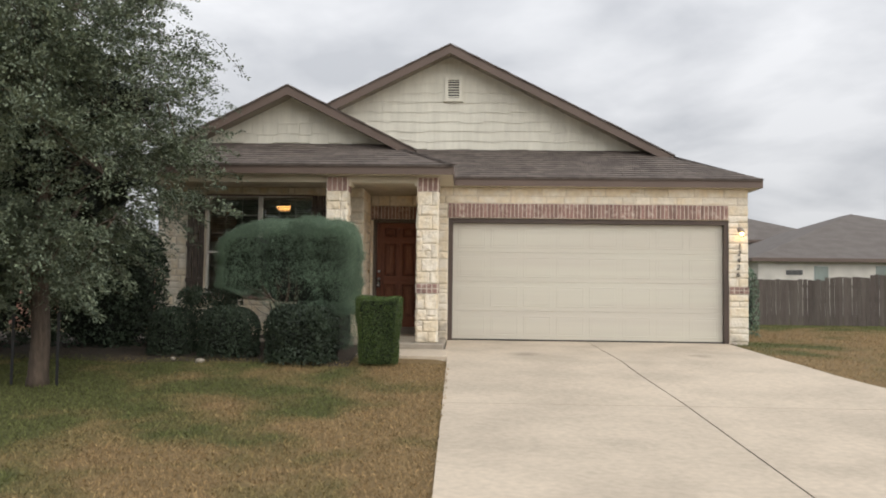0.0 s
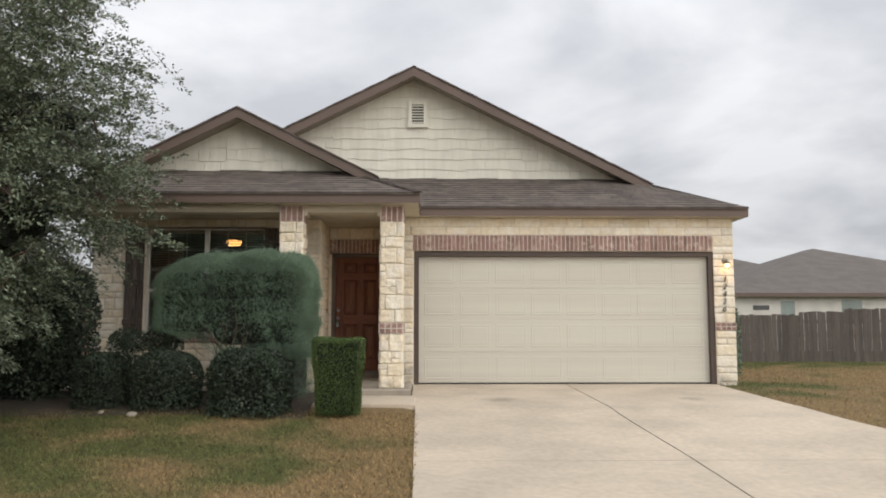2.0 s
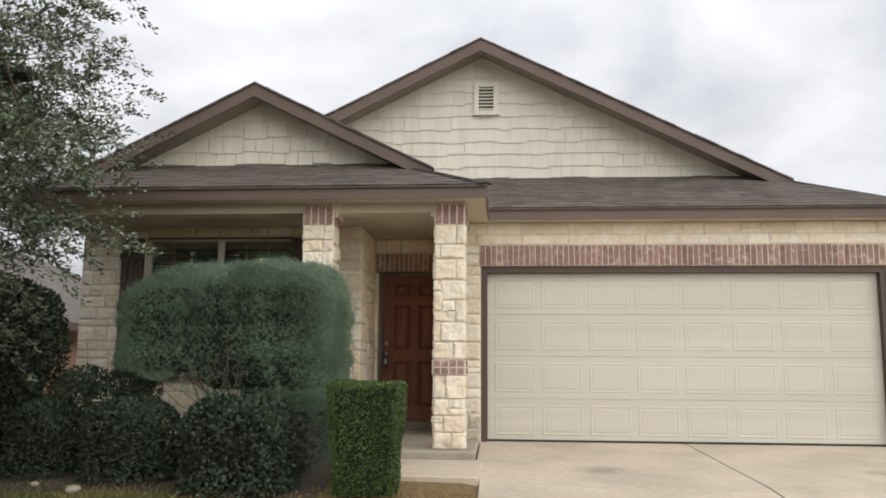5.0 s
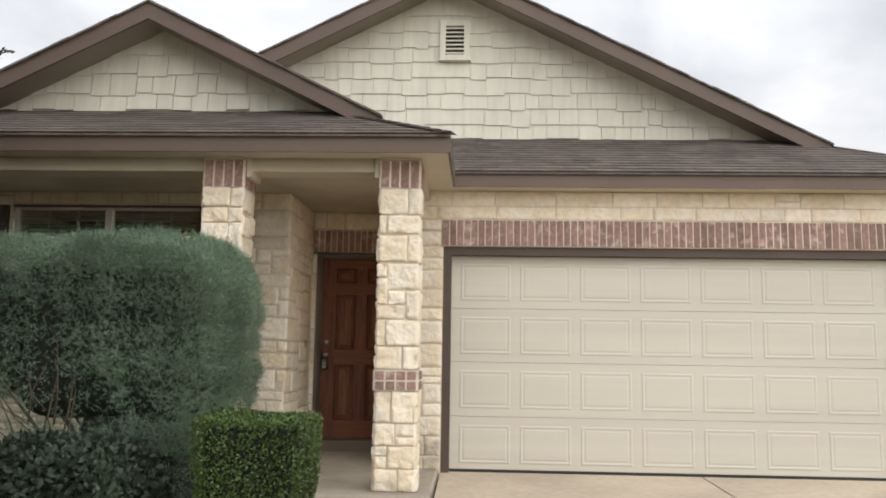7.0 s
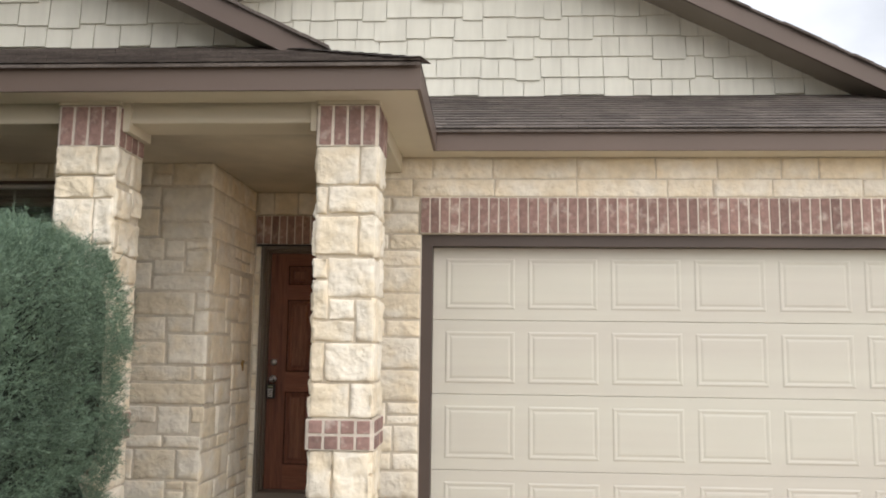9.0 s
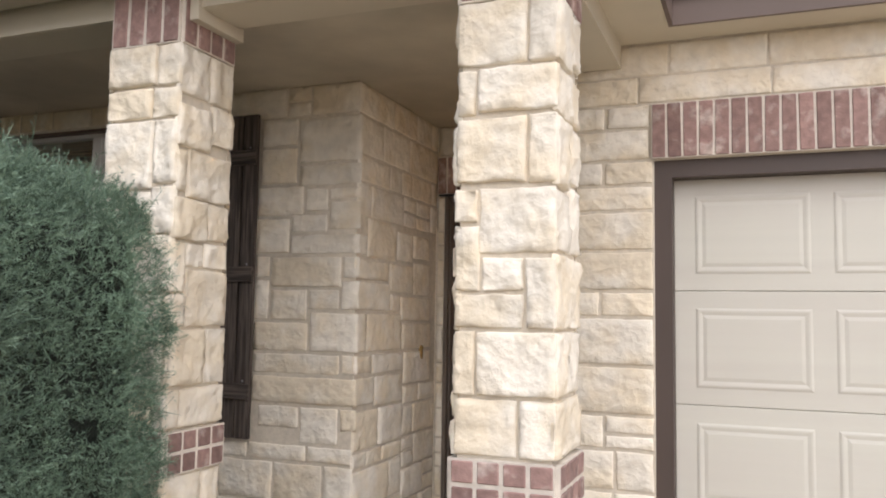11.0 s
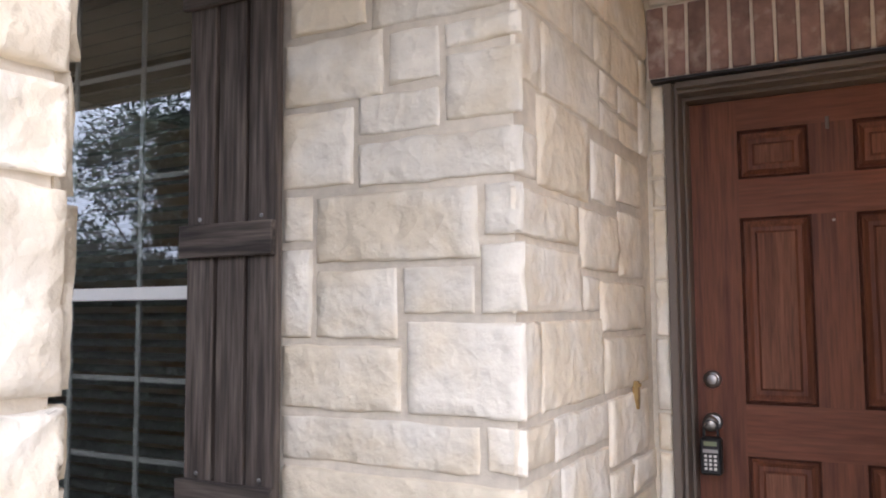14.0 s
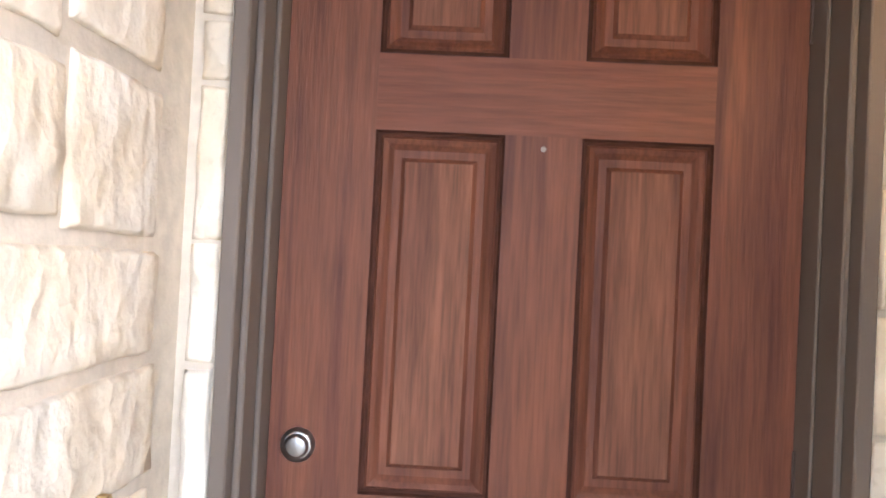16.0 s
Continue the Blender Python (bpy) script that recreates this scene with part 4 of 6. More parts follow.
gable_main = thing("wall_gable", (RIDGE_X, GABLE_Y, 3.85), "cream staggered shake siding in the main gable", "wall", kind="structure")
gable_wall(gable_main, RIDGE_X, GABLE_Y, RIDGE_Z, 3.795, 4.20, 0.207)
wbox("flashing", (RIDGE_X - 4.0, RIDGE_X + 4.0, GABLE_Y - 0.022, GABLE_Y + 0.02, 3.787, 3.807), M_VINYL, gable_main)
gable_small = thing("wall_gable", (SRIDGE_X, SGABLE_Y, 3.6), "cream staggered shake siding in the porch gable", "wall", kind="structure")
gable_wall(gable_small, SRIDGE_X, SGABLE_Y, SRIDGE_Z, 3.55, 1.97, 0.207)
wbox("flashing", (SRIDGE_X - 1.85, SRIDGE_X + 1.85, SGABLE_Y - 0.022, SGABLE_Y + 0.02, 3.542, 3.562), M_VINYL, gable_small)


# ---- garage door ----
def garage_door():
    g = thing("garage_door", ((GAR_L + GAR_R) / 2, 15.6, GAR_Z0), "cream four-section garage door with raised panels, closed", "garage door", kind="structure")
    y = 15.58
    sh = (GAR_Z1 - GAR_Z0) / 4
    pw = (GAR_R - GAR_L - 0.10) / 8
    for r in range(4):
        z0 = GAR_Z0 + r * sh
        sec = wbox("section", (GAR_L, GAR_R, y, y + 0.04, z0 + (0.0012 if r else 0.026), z0 + sh - 0.0012), M_GARAGE, g, 0.003)
        for c in range(8):
            x0 = GAR_L + 0.05 + c * pw + 0.05
            x1, a, b = x0 + pw - 0.10, z0 + 0.085, z0 + sh - 0.085
            bm = bmesh.new()
            rings = []
            for inset, dy in ((0.0, 0.0), (0.010, -0.004), (0.018, -0.004), (0.034, -0.0005), (0.052, -0.004)):
                rings.append([bm.verts.new(p) for p in ((x0 + inset, y - 0.001 + dy, a + inset), (x1 - inset, y - 0.001 + dy, a + inset), (x1 - inset, y - 0.001 + dy, b - inset), (x0 + inset, y - 0.001 + dy, b - inset))])
            for p, q in zip(rings, rings[1:]):
                for i in range(4):
                    j = (i + 1) % 4
                    bm.faces.new((p[i], p[j], q[j], q[i]))
            bm.faces.new(rings[-1])
            wpart("panel", bm, M_GARAGE, g)
    wbox("weather_seal", (GAR_L, GAR_R, y + 0.005, y + 0.035, GAR_Z0 - 0.008, GAR_Z0 + 0.026), M_BLACK, g)
    fr = thing("garage_frame", (GAR_L, 15.5, GAR_Z0), "brown painted garage door frame", "door frame", kind="structure")
    wbox("jamb", (JL, GAR_L, WALL_Y + 0.03, 15.62, GAR_Z0, JZ), M_JAMB, fr)
    wbox("jamb", (GAR_R, JR, WALL_Y + 0.03, 15.62, GAR_Z0, JZ), M_JAMB, fr)
    wbox("head", (GAR_L, GAR_R, WALL_Y + 0.03, 15.62, GAR_Z1, JZ), M_JAMB, fr)


garage_door()


# ---- front door ----
M_DOOR_FIELD = mat("worn_door_panel_field", (0.190, 0.082, 0.047), 0.6, spec=0.3, var=0.3, scale=18, bump=0.4, bscale=45, hue2=(0.135, 0.054, 0.032), hscale=3.0, stretch=(9, 9, 0.5))
M_DOOR_RAIL = mat("red_stained_door_rail", (0.164, 0.062, 0.034), 0.5, spec=0.3, var=0.22, scale=14, bump=0.35, bscale=40, hue2=(0.150, 0.052, 0.028), hscale=3.2, stretch=(0.5, 7, 7))
M_NICKEL_D = mat("weathered_nickel", (0.36, 0.31, 0.26), 0.45, metal=0.8, var=0.15, scale=30)
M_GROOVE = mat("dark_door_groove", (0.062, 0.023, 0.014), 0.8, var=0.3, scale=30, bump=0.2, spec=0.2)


def disc(bm, c, r, y0, y1, n=24, dome=0.0):
    """A round boss facing -y, from y1 at the back to y0 at the front."""
    tube(bm, (c[0], y1, c[1]), (c[0], y0 + dome, c[1]), r, r, n)
    if dome:
        tube(bm, (c[0], y0 + dome, c[1]), (c[0], y0, c[1]), r, r * 0.72, n)


def front_door():
    y = 16.84
    d = thing("door_1", (-1.45, y, DOOR_Z0), "reddish stained six-panel wooden front door, closed, with a lockbox on its knob", "door", kind="structure")
    px = (-1.768, -1.532, -1.392, -1.155)
    rows = ((0.31, 0.966), (1.148, 1.812), (1.953, 2.131))
    wbox("backing", (DOOR_L, DOOR_R, y + 0.022, y + 0.05, DOOR_Z0, DOOR_Z1), M_DOOR, d)
    for x0, x1 in ((DOOR_L, px[0]), (px[3], DOOR_R)):
        wbox("stile", (x0, x1, y, y + 0.022, DOOR_Z0, DOOR_Z1), M_DOOR, d)
    for z0, z1 in ((DOOR_Z0, rows[0][0]), (rows[0][1], rows[1][0]), (rows[1][1], rows[2][0]), (rows[2][1], DOOR_Z1)):
        wbox("rail", (px[0], px[3], y, y + 0.022, z0, z1), M_DOOR_RAIL, d)
    for z0, z1 in rows:
        wbox("mullion", (px[1], px[2], y, y + 0.022, z0, z1), M_DOOR, d)
        for x0, x1 in ((px[0], px[1]), (px[2], px[3])):
            bm = bmesh.new()
            rings = []
            for inset, dy in ((0.0, 0.001), (0.004, 0.009), (0.010, 0.009), (0.015, 0.003), (0.024, 0.008), (0.034, 0.017), (0.048, 0.017), (0.056, 0.009)):
                rings.append([bm.verts.new(p) for p in ((x0 + inset, y + dy, z0 + inset), (x1 - inset, y + dy, z0 + inset), (x1 - inset, y + dy, z1 - inset), (x0 + inset, y + dy, z1 - inset))])
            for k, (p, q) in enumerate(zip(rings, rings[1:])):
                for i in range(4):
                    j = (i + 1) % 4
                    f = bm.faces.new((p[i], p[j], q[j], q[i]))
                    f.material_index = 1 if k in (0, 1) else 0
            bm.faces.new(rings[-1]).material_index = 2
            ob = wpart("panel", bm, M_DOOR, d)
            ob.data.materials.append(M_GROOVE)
            ob.data.materials.append(M_DOOR_FIELD)
    bm = bmesh.new()
    disc(bm, (-1.880, 1.232), 0.031, y - 0.012, y, 28, 0.004)
    disc(bm, (-1.880, 1.232), 0.022, y - 0.024, y - 0.012, 24, 0.004)
    dead = wpart("deadbolt", bm, M_METAL, d, "satin nickel deadbolt", True)
    wbox("keyhole", (-1.882, -1.878, y - 0.0255, y - 0.024, 1.224, 1.239), M_BLACK, dead)
    bm = bmesh.new()
    disc(bm, (-1.882, 1.080), 0.033, y - 0.010, y, 28, 0.004)
    disc(bm, (-1.882, 1.080), 0.013, y - 0.04, y - 0.010, 20)
    tube(bm, (-1.882, y - 0.035, 1.080), (-1.882, y - 0.055, 1.080), 0.017, 0.028, 24)
    tube(bm, (-1.882, y - 0.055, 1.080), (-1.882, y - 0.072, 1.080), 0.028, 0.022, 24)
    wpart("knob", bm, M_METAL, d, "satin nickel door knob", True)
    bm = bmesh.new()
    disc(bm, (-1.462, 1.789), 0.0052, y - 0.003, y, 16, 0.001)
    wpart("peephole", bm, M_NICKEL_D, d, "small brass peephole")
    wbox("hanger", (-1.476, -1.464, y - 0.003, y, 2.106, 2.150), M_TRIM_TAUPE, d, 0.001, "small dull grey hanger strip")
    for z in (0.35, 1.18, 2.0):
        wbox("hinge", (DOOR_R - 0.002, DOOR_R + 0.012, y - 0.006, y + 0.004, z, z + 0.09), M_JAMB, d)
    fr = thing("door_frame", (-1.45, 16.6, PORCH_Z), "taupe painted wooden door frame with stepped moulding", "door frame", kind="structure")
    for side in (-1, 1):
        out, inn = (FR_L, DOOR_L) if side < 0 else (FR_R, DOOR_R)
        k = -side
        def bar(a, b, y0):
            x0, x1 = sorted((out + k * a, out + k * b))
            wbox("jamb", (x0, x1, y0, 16.88, PORCH_Z, FR_Z1 if b < 0.045 else DOOR_Z1 + 0.004), M_TRIM_TAUPE, fr, 0.003)
        bar(0.0, 0.028, 16.662)
        bar(0.028, 0.041, 16.700)
        bar(0.041, abs(inn - out) - 0.002, 16.775)
    wbox("head", (FR_L + 0.041, FR_R - 0.041, 16.775, 16.88, DOOR_Z1 + 0.004, DOOR_Z1 + 0.0165), M_TRIM_TAUPE, fr, 0.002)
    wbox("head", (FR_L + 0.041, FR_R - 0.041, 16.700, 16.88, DOOR_Z1 + 0.0165, FR_Z1 - 0.022), M_TRIM_TAUPE, fr, 0.002)
    wbox("head", (FR_L + 0.041, FR_R - 0.041, 16.662, 16.88, FR_Z1 - 0.022, FR_Z1), M_TRIM_TAUPE, fr, 0.002)
    wbox("lintel_angle", (ALC_L + 0.02, ALC_R - 0.02, 16.63, 16.69, FR_Z1 + 0.002, FR_Z1 + 0.012), M_BLACK, fr)
    wbox("threshold", (FR_L, FR_R, 16.67, 16.88, PORCH_Z, DOOR_Z0 - 0.004), M_TRIM_TAUPE, fr, 0.004)


front_door()


def lockbox():
    x, y, z = -1.880, 16.772, 0.977
    b = thing("lockbox", (x, y, z - 0.07), "black keypad lockbox hanging from the front door knob", "lockbox")
    wbox("body", (x - 0.037, x + 0.037, y - 0.022, y + 0.022, z - 0.072, z + 0.058), M_BLACK, b, 0.008)
    bm = bmesh.new()
    pts = [Vector((x + 0.024 * math.cos(a), y, z + 0.09 + 0.026 * math.sin(a))) for a in [math.pi * i / 8 for i in range(9)]]
    pts = [Vector((x + 0.024, y, z + 0.05))] + pts + [Vector((x - 0.024, y, z + 0.05))]
    for p, q in zip(pts, pts[1:]):
        tube(bm, p, q, 0.005, 0.005, 8)
    wpart("shackle", bm, M_BLACK, b, "", True)
    wbox("display", (x - 0.022, x + 0.022, y - 0.0235, y - 0.021, z + 0.030, z + 0.045), mat("lcd_green", (0.22, 0.25, 0.14), 0.3, bump=0), b, 0, "grey-green display")
    wbox("label_strip", (x - 0.026, x + 0.026, y - 0.0235, y - 0.021, z + 0.006, z + 0.018), M_METAL, b, 0, "silver strip")
    for r in range(4):
        for c in range(3):
            wbox("key", (x - 0.021 + c * 0.016, x - 0.011 + c * 0.016, y - 0.025, y - 0.021, z - 0.010 - r * 0.0145, z - 0.001 - r * 0.0145), M_VINYL, b, 0.001)


lockbox()


def wall_clip():
    c = thing("wall_bracket", (ALC_L, 16.400, 1.215), "small worn brass bracket on the limestone entry wall", "bracket")
    m = mat("worn_brass", (0.42, 0.28, 0.11), 0.5, metal=0.5, var=0.25, scale=60)
    bm = bmesh.new()
    for z0, z1, w0, w1 in ((1.165, 1.19, 0.004, 0.013), (1.19, 1.23, 0.013, 0.014), (1.23, 1.255, 0.014, 0.006)):
        a = [bm.verts.new((ALC_L + t, 16.400 + k * w, z)) for z, w in ((z0, w0), (z1, w1)) for k in (-1, 1) for t in (-0.006, 0.013)]
        for f in ((0, 1, 3, 2), (4, 6, 7, 5), (0, 4, 5, 1), (2, 3, 7, 6), (1, 5, 7, 3), (0, 2, 6, 4)):
            bm.faces.new([a[i] for i in f])
    wpart("plate", bm, m, c)
    wbox("tip", (ALC_L + 0.006, ALC_L + 0.02, 16.392, 16.408, 1.235, 1.248), m, c, 0.003)


wall_clip()


# ---- window and shutters ----
def window():
    y = FACE + 0.07
    w = thing("window_1", (-4.08, y, WIN_Z0), "pale vinyl double sash window with grid bars and closed blinds", "window", kind="structure")
    mid = (WIN_L + WIN_R) / 2
    f = 0.045
    for d in ((WIN_L, WIN_L + f, WIN_Z0, WIN_Z1), (WIN_R - f, WIN_R, WIN_Z0, WIN_Z1), (mid - 0.04, mid + 0.04, WIN_Z0 + f, WIN_Z1 - f), (WIN_L + f, WIN_R - f, WIN_Z0, WIN_Z0 + f), (WIN_L + f, WIN_R - f, WIN_Z1 - f, WIN_Z1)):
        wbox("window_frame", (d[0], d[1], y - 0.02, y + 0.06, d[2], d[3]), M_VINYL, w, 0.004)
    wbox("window_head", (WIN_L, WIN_R, FACE - 0.002, y - 0.02, WIN_Z1 - 0.02, WIN_Z1), M_TRIM, w)
    for x0, x1 in ((WIN_L + f, mid - 0.04), (mid + 0.04, WIN_R - f)):
        zs = (WIN_Z0 + f, 1.545, WIN_Z1 - f)
        wbox("meeting_rail", (x0, x1, y - 0.012, y + 0.03, 1.525, 1.565), M_VINYL, w, 0.003)
        for z0, z1 in ((zs[0], 1.525), (1.565, zs[2])):
            pane = wbox("pane", (x0, x1, y + 0.008, y + 0.012, z0, z1), M_GLASS, w)
            pane.visible_shadow = False
            for k in (1, 2):
                u = x0 + (x1 - x0) * k / 3
                wbox("grid_bar", (u - 0.008, u + 0.008, y + 0.018, y + 0.026, z0, z1), M_GRID, w)
                v = z0 + (z1 - z0) * k / 3
                wbox("grid_bar", (x0, x1, y + 0.0275, y + 0.033, v - 0.008, v + 0.008), M_GRID, w)
        blind = thing("window_blind", ((x0 + x1) / 2, y + 0.1, zs[0]), "grey horizontal slat blind hanging behind the glass", "blind", "window blinds")
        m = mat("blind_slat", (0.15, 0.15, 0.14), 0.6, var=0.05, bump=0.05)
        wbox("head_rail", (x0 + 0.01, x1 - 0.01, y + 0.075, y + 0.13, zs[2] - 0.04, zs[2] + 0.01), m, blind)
        z = zs[2] - 0.06
        bm = bmesh.new()
        vs = [bm.verts.new(p) for p in ((x0 + 0.012, -0.019, -0.011), (x1 - 0.012, -0.019, -0.011), (x1 - 0.012, 0.0, 0.002), (x0 + 0.012, 0.0, 0.002), (x0 + 0.012, 0.019, 0.011), (x1 - 0.012, 0.019, 0.011))]
        bm.faces.new(vs[:4])
        bm.faces.new((vs[3], vs[2], vs[5], vs[4]))
        bmesh.ops.solidify(bm, geom=bm.faces[:], thickness=0.002)
        me = mesh_of("slat", bm, m)
        while z > zs[0] + 0.02:
            s = new("slat", me)
            s.matrix_basis = Matrix.Translation((0, y + 0.10, z))
            under(blind, s)
            z -= 0.043


window()


def shutter(x0, x1):
    y0, y1 = 15.405, 15.432
    s = thing("shutter", ((x0 + x1) / 2, y1, 0.72), "dark weathered board-and-batten wooden window shutter", "shutter", "window shutters")
    w = (x1 - x0 - 2 * 0.014) / 3
    for k in range(3):
        a = x0 + k * (w + 0.014)
        wbox("board", (a, a + w, y0 + 0.002 * (k % 2), y1, 0.723, 2.641), M_SHUTTER, s, 0.003)
    for z in (2.378, 1.68, 0.996):
        b = wbox("batten", (x0 - 0.012, x1 + 0.004, y0 - 0.022, y0 - 0.001, z - 0.045, z + 0.045), M_SHUTTER_H, s, 0.003)
        for u in (x0 + w * 0.5, x1 - w * 0.5):
            bm = bmesh.new()
            disc(bm, (u, z + 0.06), 0.006, y0 - 0.003, y0 + 0.004, 10, 0.001)
            wpart("screw", bm, M_METAL, s)


M_SHUTTER_H = mat("dark_stained_batten", (0.105, 0.083, 0.067), 0.75, var=0.42, scale=18, bump=0.7, bscale=30, hue2=(0.03, 0.022, 0.018), hscale=7, stretch=(0.35, 6, 6))
shutter(-3.02, -2.705)
shutter(-5.425, -5.10)


# ---- lamps and numbers ----
M_BULB = glow("warm_bulb", (1.0, 0.58, 0.22), 6.0)
M_JAR = glass("lamp_glass", (1.0, 0.97, 0.92))


def wall_lamp(at, turn, label):
    lamp = thing("wall_lamp", at, label, "wall lamp", "outdoor wall lamps")
    lamp.rotation_euler = (0, 0, radians(turn))
    def add(name, bm, m, label="", smooth=True):
        return part(name, bm, m, lamp, label, smooth)
    bm = bmesh.new()
    tube(bm, (0, 0, 0.05), (0, -0.02, 0.05), 0.055, 0.05, 24)
    add("back_plate", bm, M_NICKEL_D)
    bm = bmesh.new()
    pts = [Vector((0, -0.02, 0.05)), Vector((0, -0.05, 0.065)), Vector((0, -0.085, 0.06)), Vector((0, -0.105, 0.035))]
    for p, q in zip(pts, pts[1:]):
        tube(bm, p, q, 0.012, 0.012, 10)
    tube(bm, (0, -0.105, 0.045), (0, -0.105, 0.005), 0.03, 0.052, 24)
    add("arm", bm, M_NICKEL_D)
    bm = bmesh.new()
    for z0, z1, r0, r1 in ((0.004, -0.05, 0.042, 0.055), (-0.05, -0.095, 0.055, 0.03)):
        tube(bm, (0, -0.105, z0), (0, -0.105, z1), r0, r1, 24, False)
    jar = add("glass_jar", bm, M_JAR)
    jar.visible_shadow = False
    bm = bmesh.new()
    bmesh.ops.create_uvsphere(bm, u_segments=14, v_segments=10, radius=0.026, matrix=Matrix.Translation((0, -0.105, -0.035)))
    add("bulb", bm, M_BULB, "glowing warm bulb")
    return lamp


wall_lamp((5.087, 15.448, 2.02), 0, "lit nickel wall lamp with a clear jar on the garage pier")
wall_lamp((ALC_R + 0.005, 16.2, 2.12), -90, "lit nickel wall lamp with a clear jar in the entry recess")
for name, at in (("lamp_glow", (5.087, 15.34, 1.90)), ("lamp_glow", (-0.985, 16.2, 2.00))):
    ld = bpy.data.lights.new(name, "POINT")
    ld.energy, ld.color, ld.shadow_soft_size = (0.2 if at[0] > 0 else 0.3), (1.0, 0.62, 0.30), 0.03
    new(name, ld).location = at


def house_number():
    h = thing("house_number", (5.05, 15.43, 1.18), "black metal house number 12426 running down the garage pier", "house number")
    m = mat("black_metal", (0.02, 0.018, 0.016), 0.4, metal=0.5, bump=0)
    for i, ch in enumerate("12426"):
        cu = bpy.data.curves.new("digit", "FONT")
        cu.body, cu.size, cu.extrude, cu.shear, cu.align_x, cu.bevel_depth = ch, 0.145, 0.006, 0.22, "CENTER", 0.001
        cu.offset = -0.0015
        tmp = bpy.data.objects.new("digit", cu)
        me = bpy.data.meshes.new_from_object(tmp)
        bpy.data.objects.remove(tmp)
        me.materials.append(m)
        ob = new("digit", me)
        ob.matrix_basis = Matrix.Translation((5.062 - 0.006 * i, 15.43, 1.705 - 0.1315 * i)) @ Matrix.Rotation(radians(90), 4, "X")
        under(h, ob)


house_number()


def pendant():
    p = thing("pendant_lamp", (-4.4, 18.98, 2.85), "lit warm pendant lamp inside the front room", "pendant lamp")
    bm = bmesh.new()
    tube(bm, (-4.4, 18.98, 2.85), (-4.4, 18.98, 2.80), 0.01, 0.01, 8)
    tube(bm, (-4.4, 18.98, 2.80), (-4.4, 18.98, 2.795), 0.16, 0.17, 24)
    wpart("mount", bm, M_NICKEL_D, p)
    bm = bmesh.new()
    tube(bm, (-4.4, 18.98, 2.794), (-4.4, 18.98, 2.69), 0.17, 0.12, 24)
    wpart("shade", bm, glow("warm_shade", (1.0, 0.45, 0.13), 2.6), p, "glowing amber glass shade", True)


pendant()


def gable_vent():
    x0, x1, z0, z1, y = -0.565, -0.180, 4.855, 5.393, GABLE_Y - 0.02
    v = thing("gable_vent", ((x0 + x1) / 2, y, z0), "cream framed rectangular gable vent with near-black painted shade behind its louvres", "vent")
    f = 0.075
    # near-black sheet painted as the shade between the louvres
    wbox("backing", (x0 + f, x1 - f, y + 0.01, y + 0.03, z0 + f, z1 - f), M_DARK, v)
    for d in ((x0, x0 + f, z0 + 0.02, z1), (x1 - f, x1, z0 + 0.02, z1), (x0 + f, x1 - f, z1 - f, z1), (x0 + f, x1 - f, z0 + 0.02, z0 + f)):
        wbox("frame", (d[0], d[1], y - 0.025, y + 0.03, d[2], d[3]), M_SHAKE, v, 0.003)
    wbox("sill", (x0 - 0.015, x1 + 0.015, y - 0.035, y + 0.03, z0 - 0.005, z0 + 0.02), M_SHAKE, v, 0.003)
    n = 7
    for i in range(n):
        z = z0 + f + (z1 - z0 - 2 * f) * (i + 0.5) / n
        bm = bmesh.new()
        box(bm, x0 + f, x1 - f, -0.02, 0.02, -0.004, 0.004)
        bm.transform(Matrix.Translation((0, y - 0.002, z)) @ Matrix.Rotation(radians(42), 4, "X"))
        wpart("louvre", bm, M_SHAKE, v)


gable_vent()


# ---- foliage ----
def leaf_mesh(name, centres, axes, ups, length, width, material):
    """Many lens-shaped leaves, each a folded quad pair, from arrays."""
    n = len(centres)
    side = np.cross(axes, ups)
    side /= np.linalg.norm(side, axis=1, keepdims=True) + 1e-9
    L, W = (np.asarray(v).reshape(-1, 1) for v in (length, width))
    a, b = centres, centres + axes * L
    mid = centres + axes * L * 0.45
    v = np.stack([a, mid + side * W, b, mid - side * W], 1).reshape(-1, 3)
    me = bpy.data.meshes.new(name)
    me.vertices.add(4 * n)
    me.vertices.foreach_set("co", v.astype(np.float32).ravel())
    me.loops.add(4 * n)
    me.loops.foreach_set("vertex_index", np.arange(4 * n, dtype=np.int32))
    me.polygons.add(n)
    me.polygons.foreach_set("loop_start", np.arange(0, 4 * n, 4, dtype=np.int32))
    me.update(calc_edges=True)
    me.validate()
    me.materials.append(material)
    return me


def unit(v):
    return v / (np.linalg.norm(v, axis=1, keepdims=True) + 1e-9)


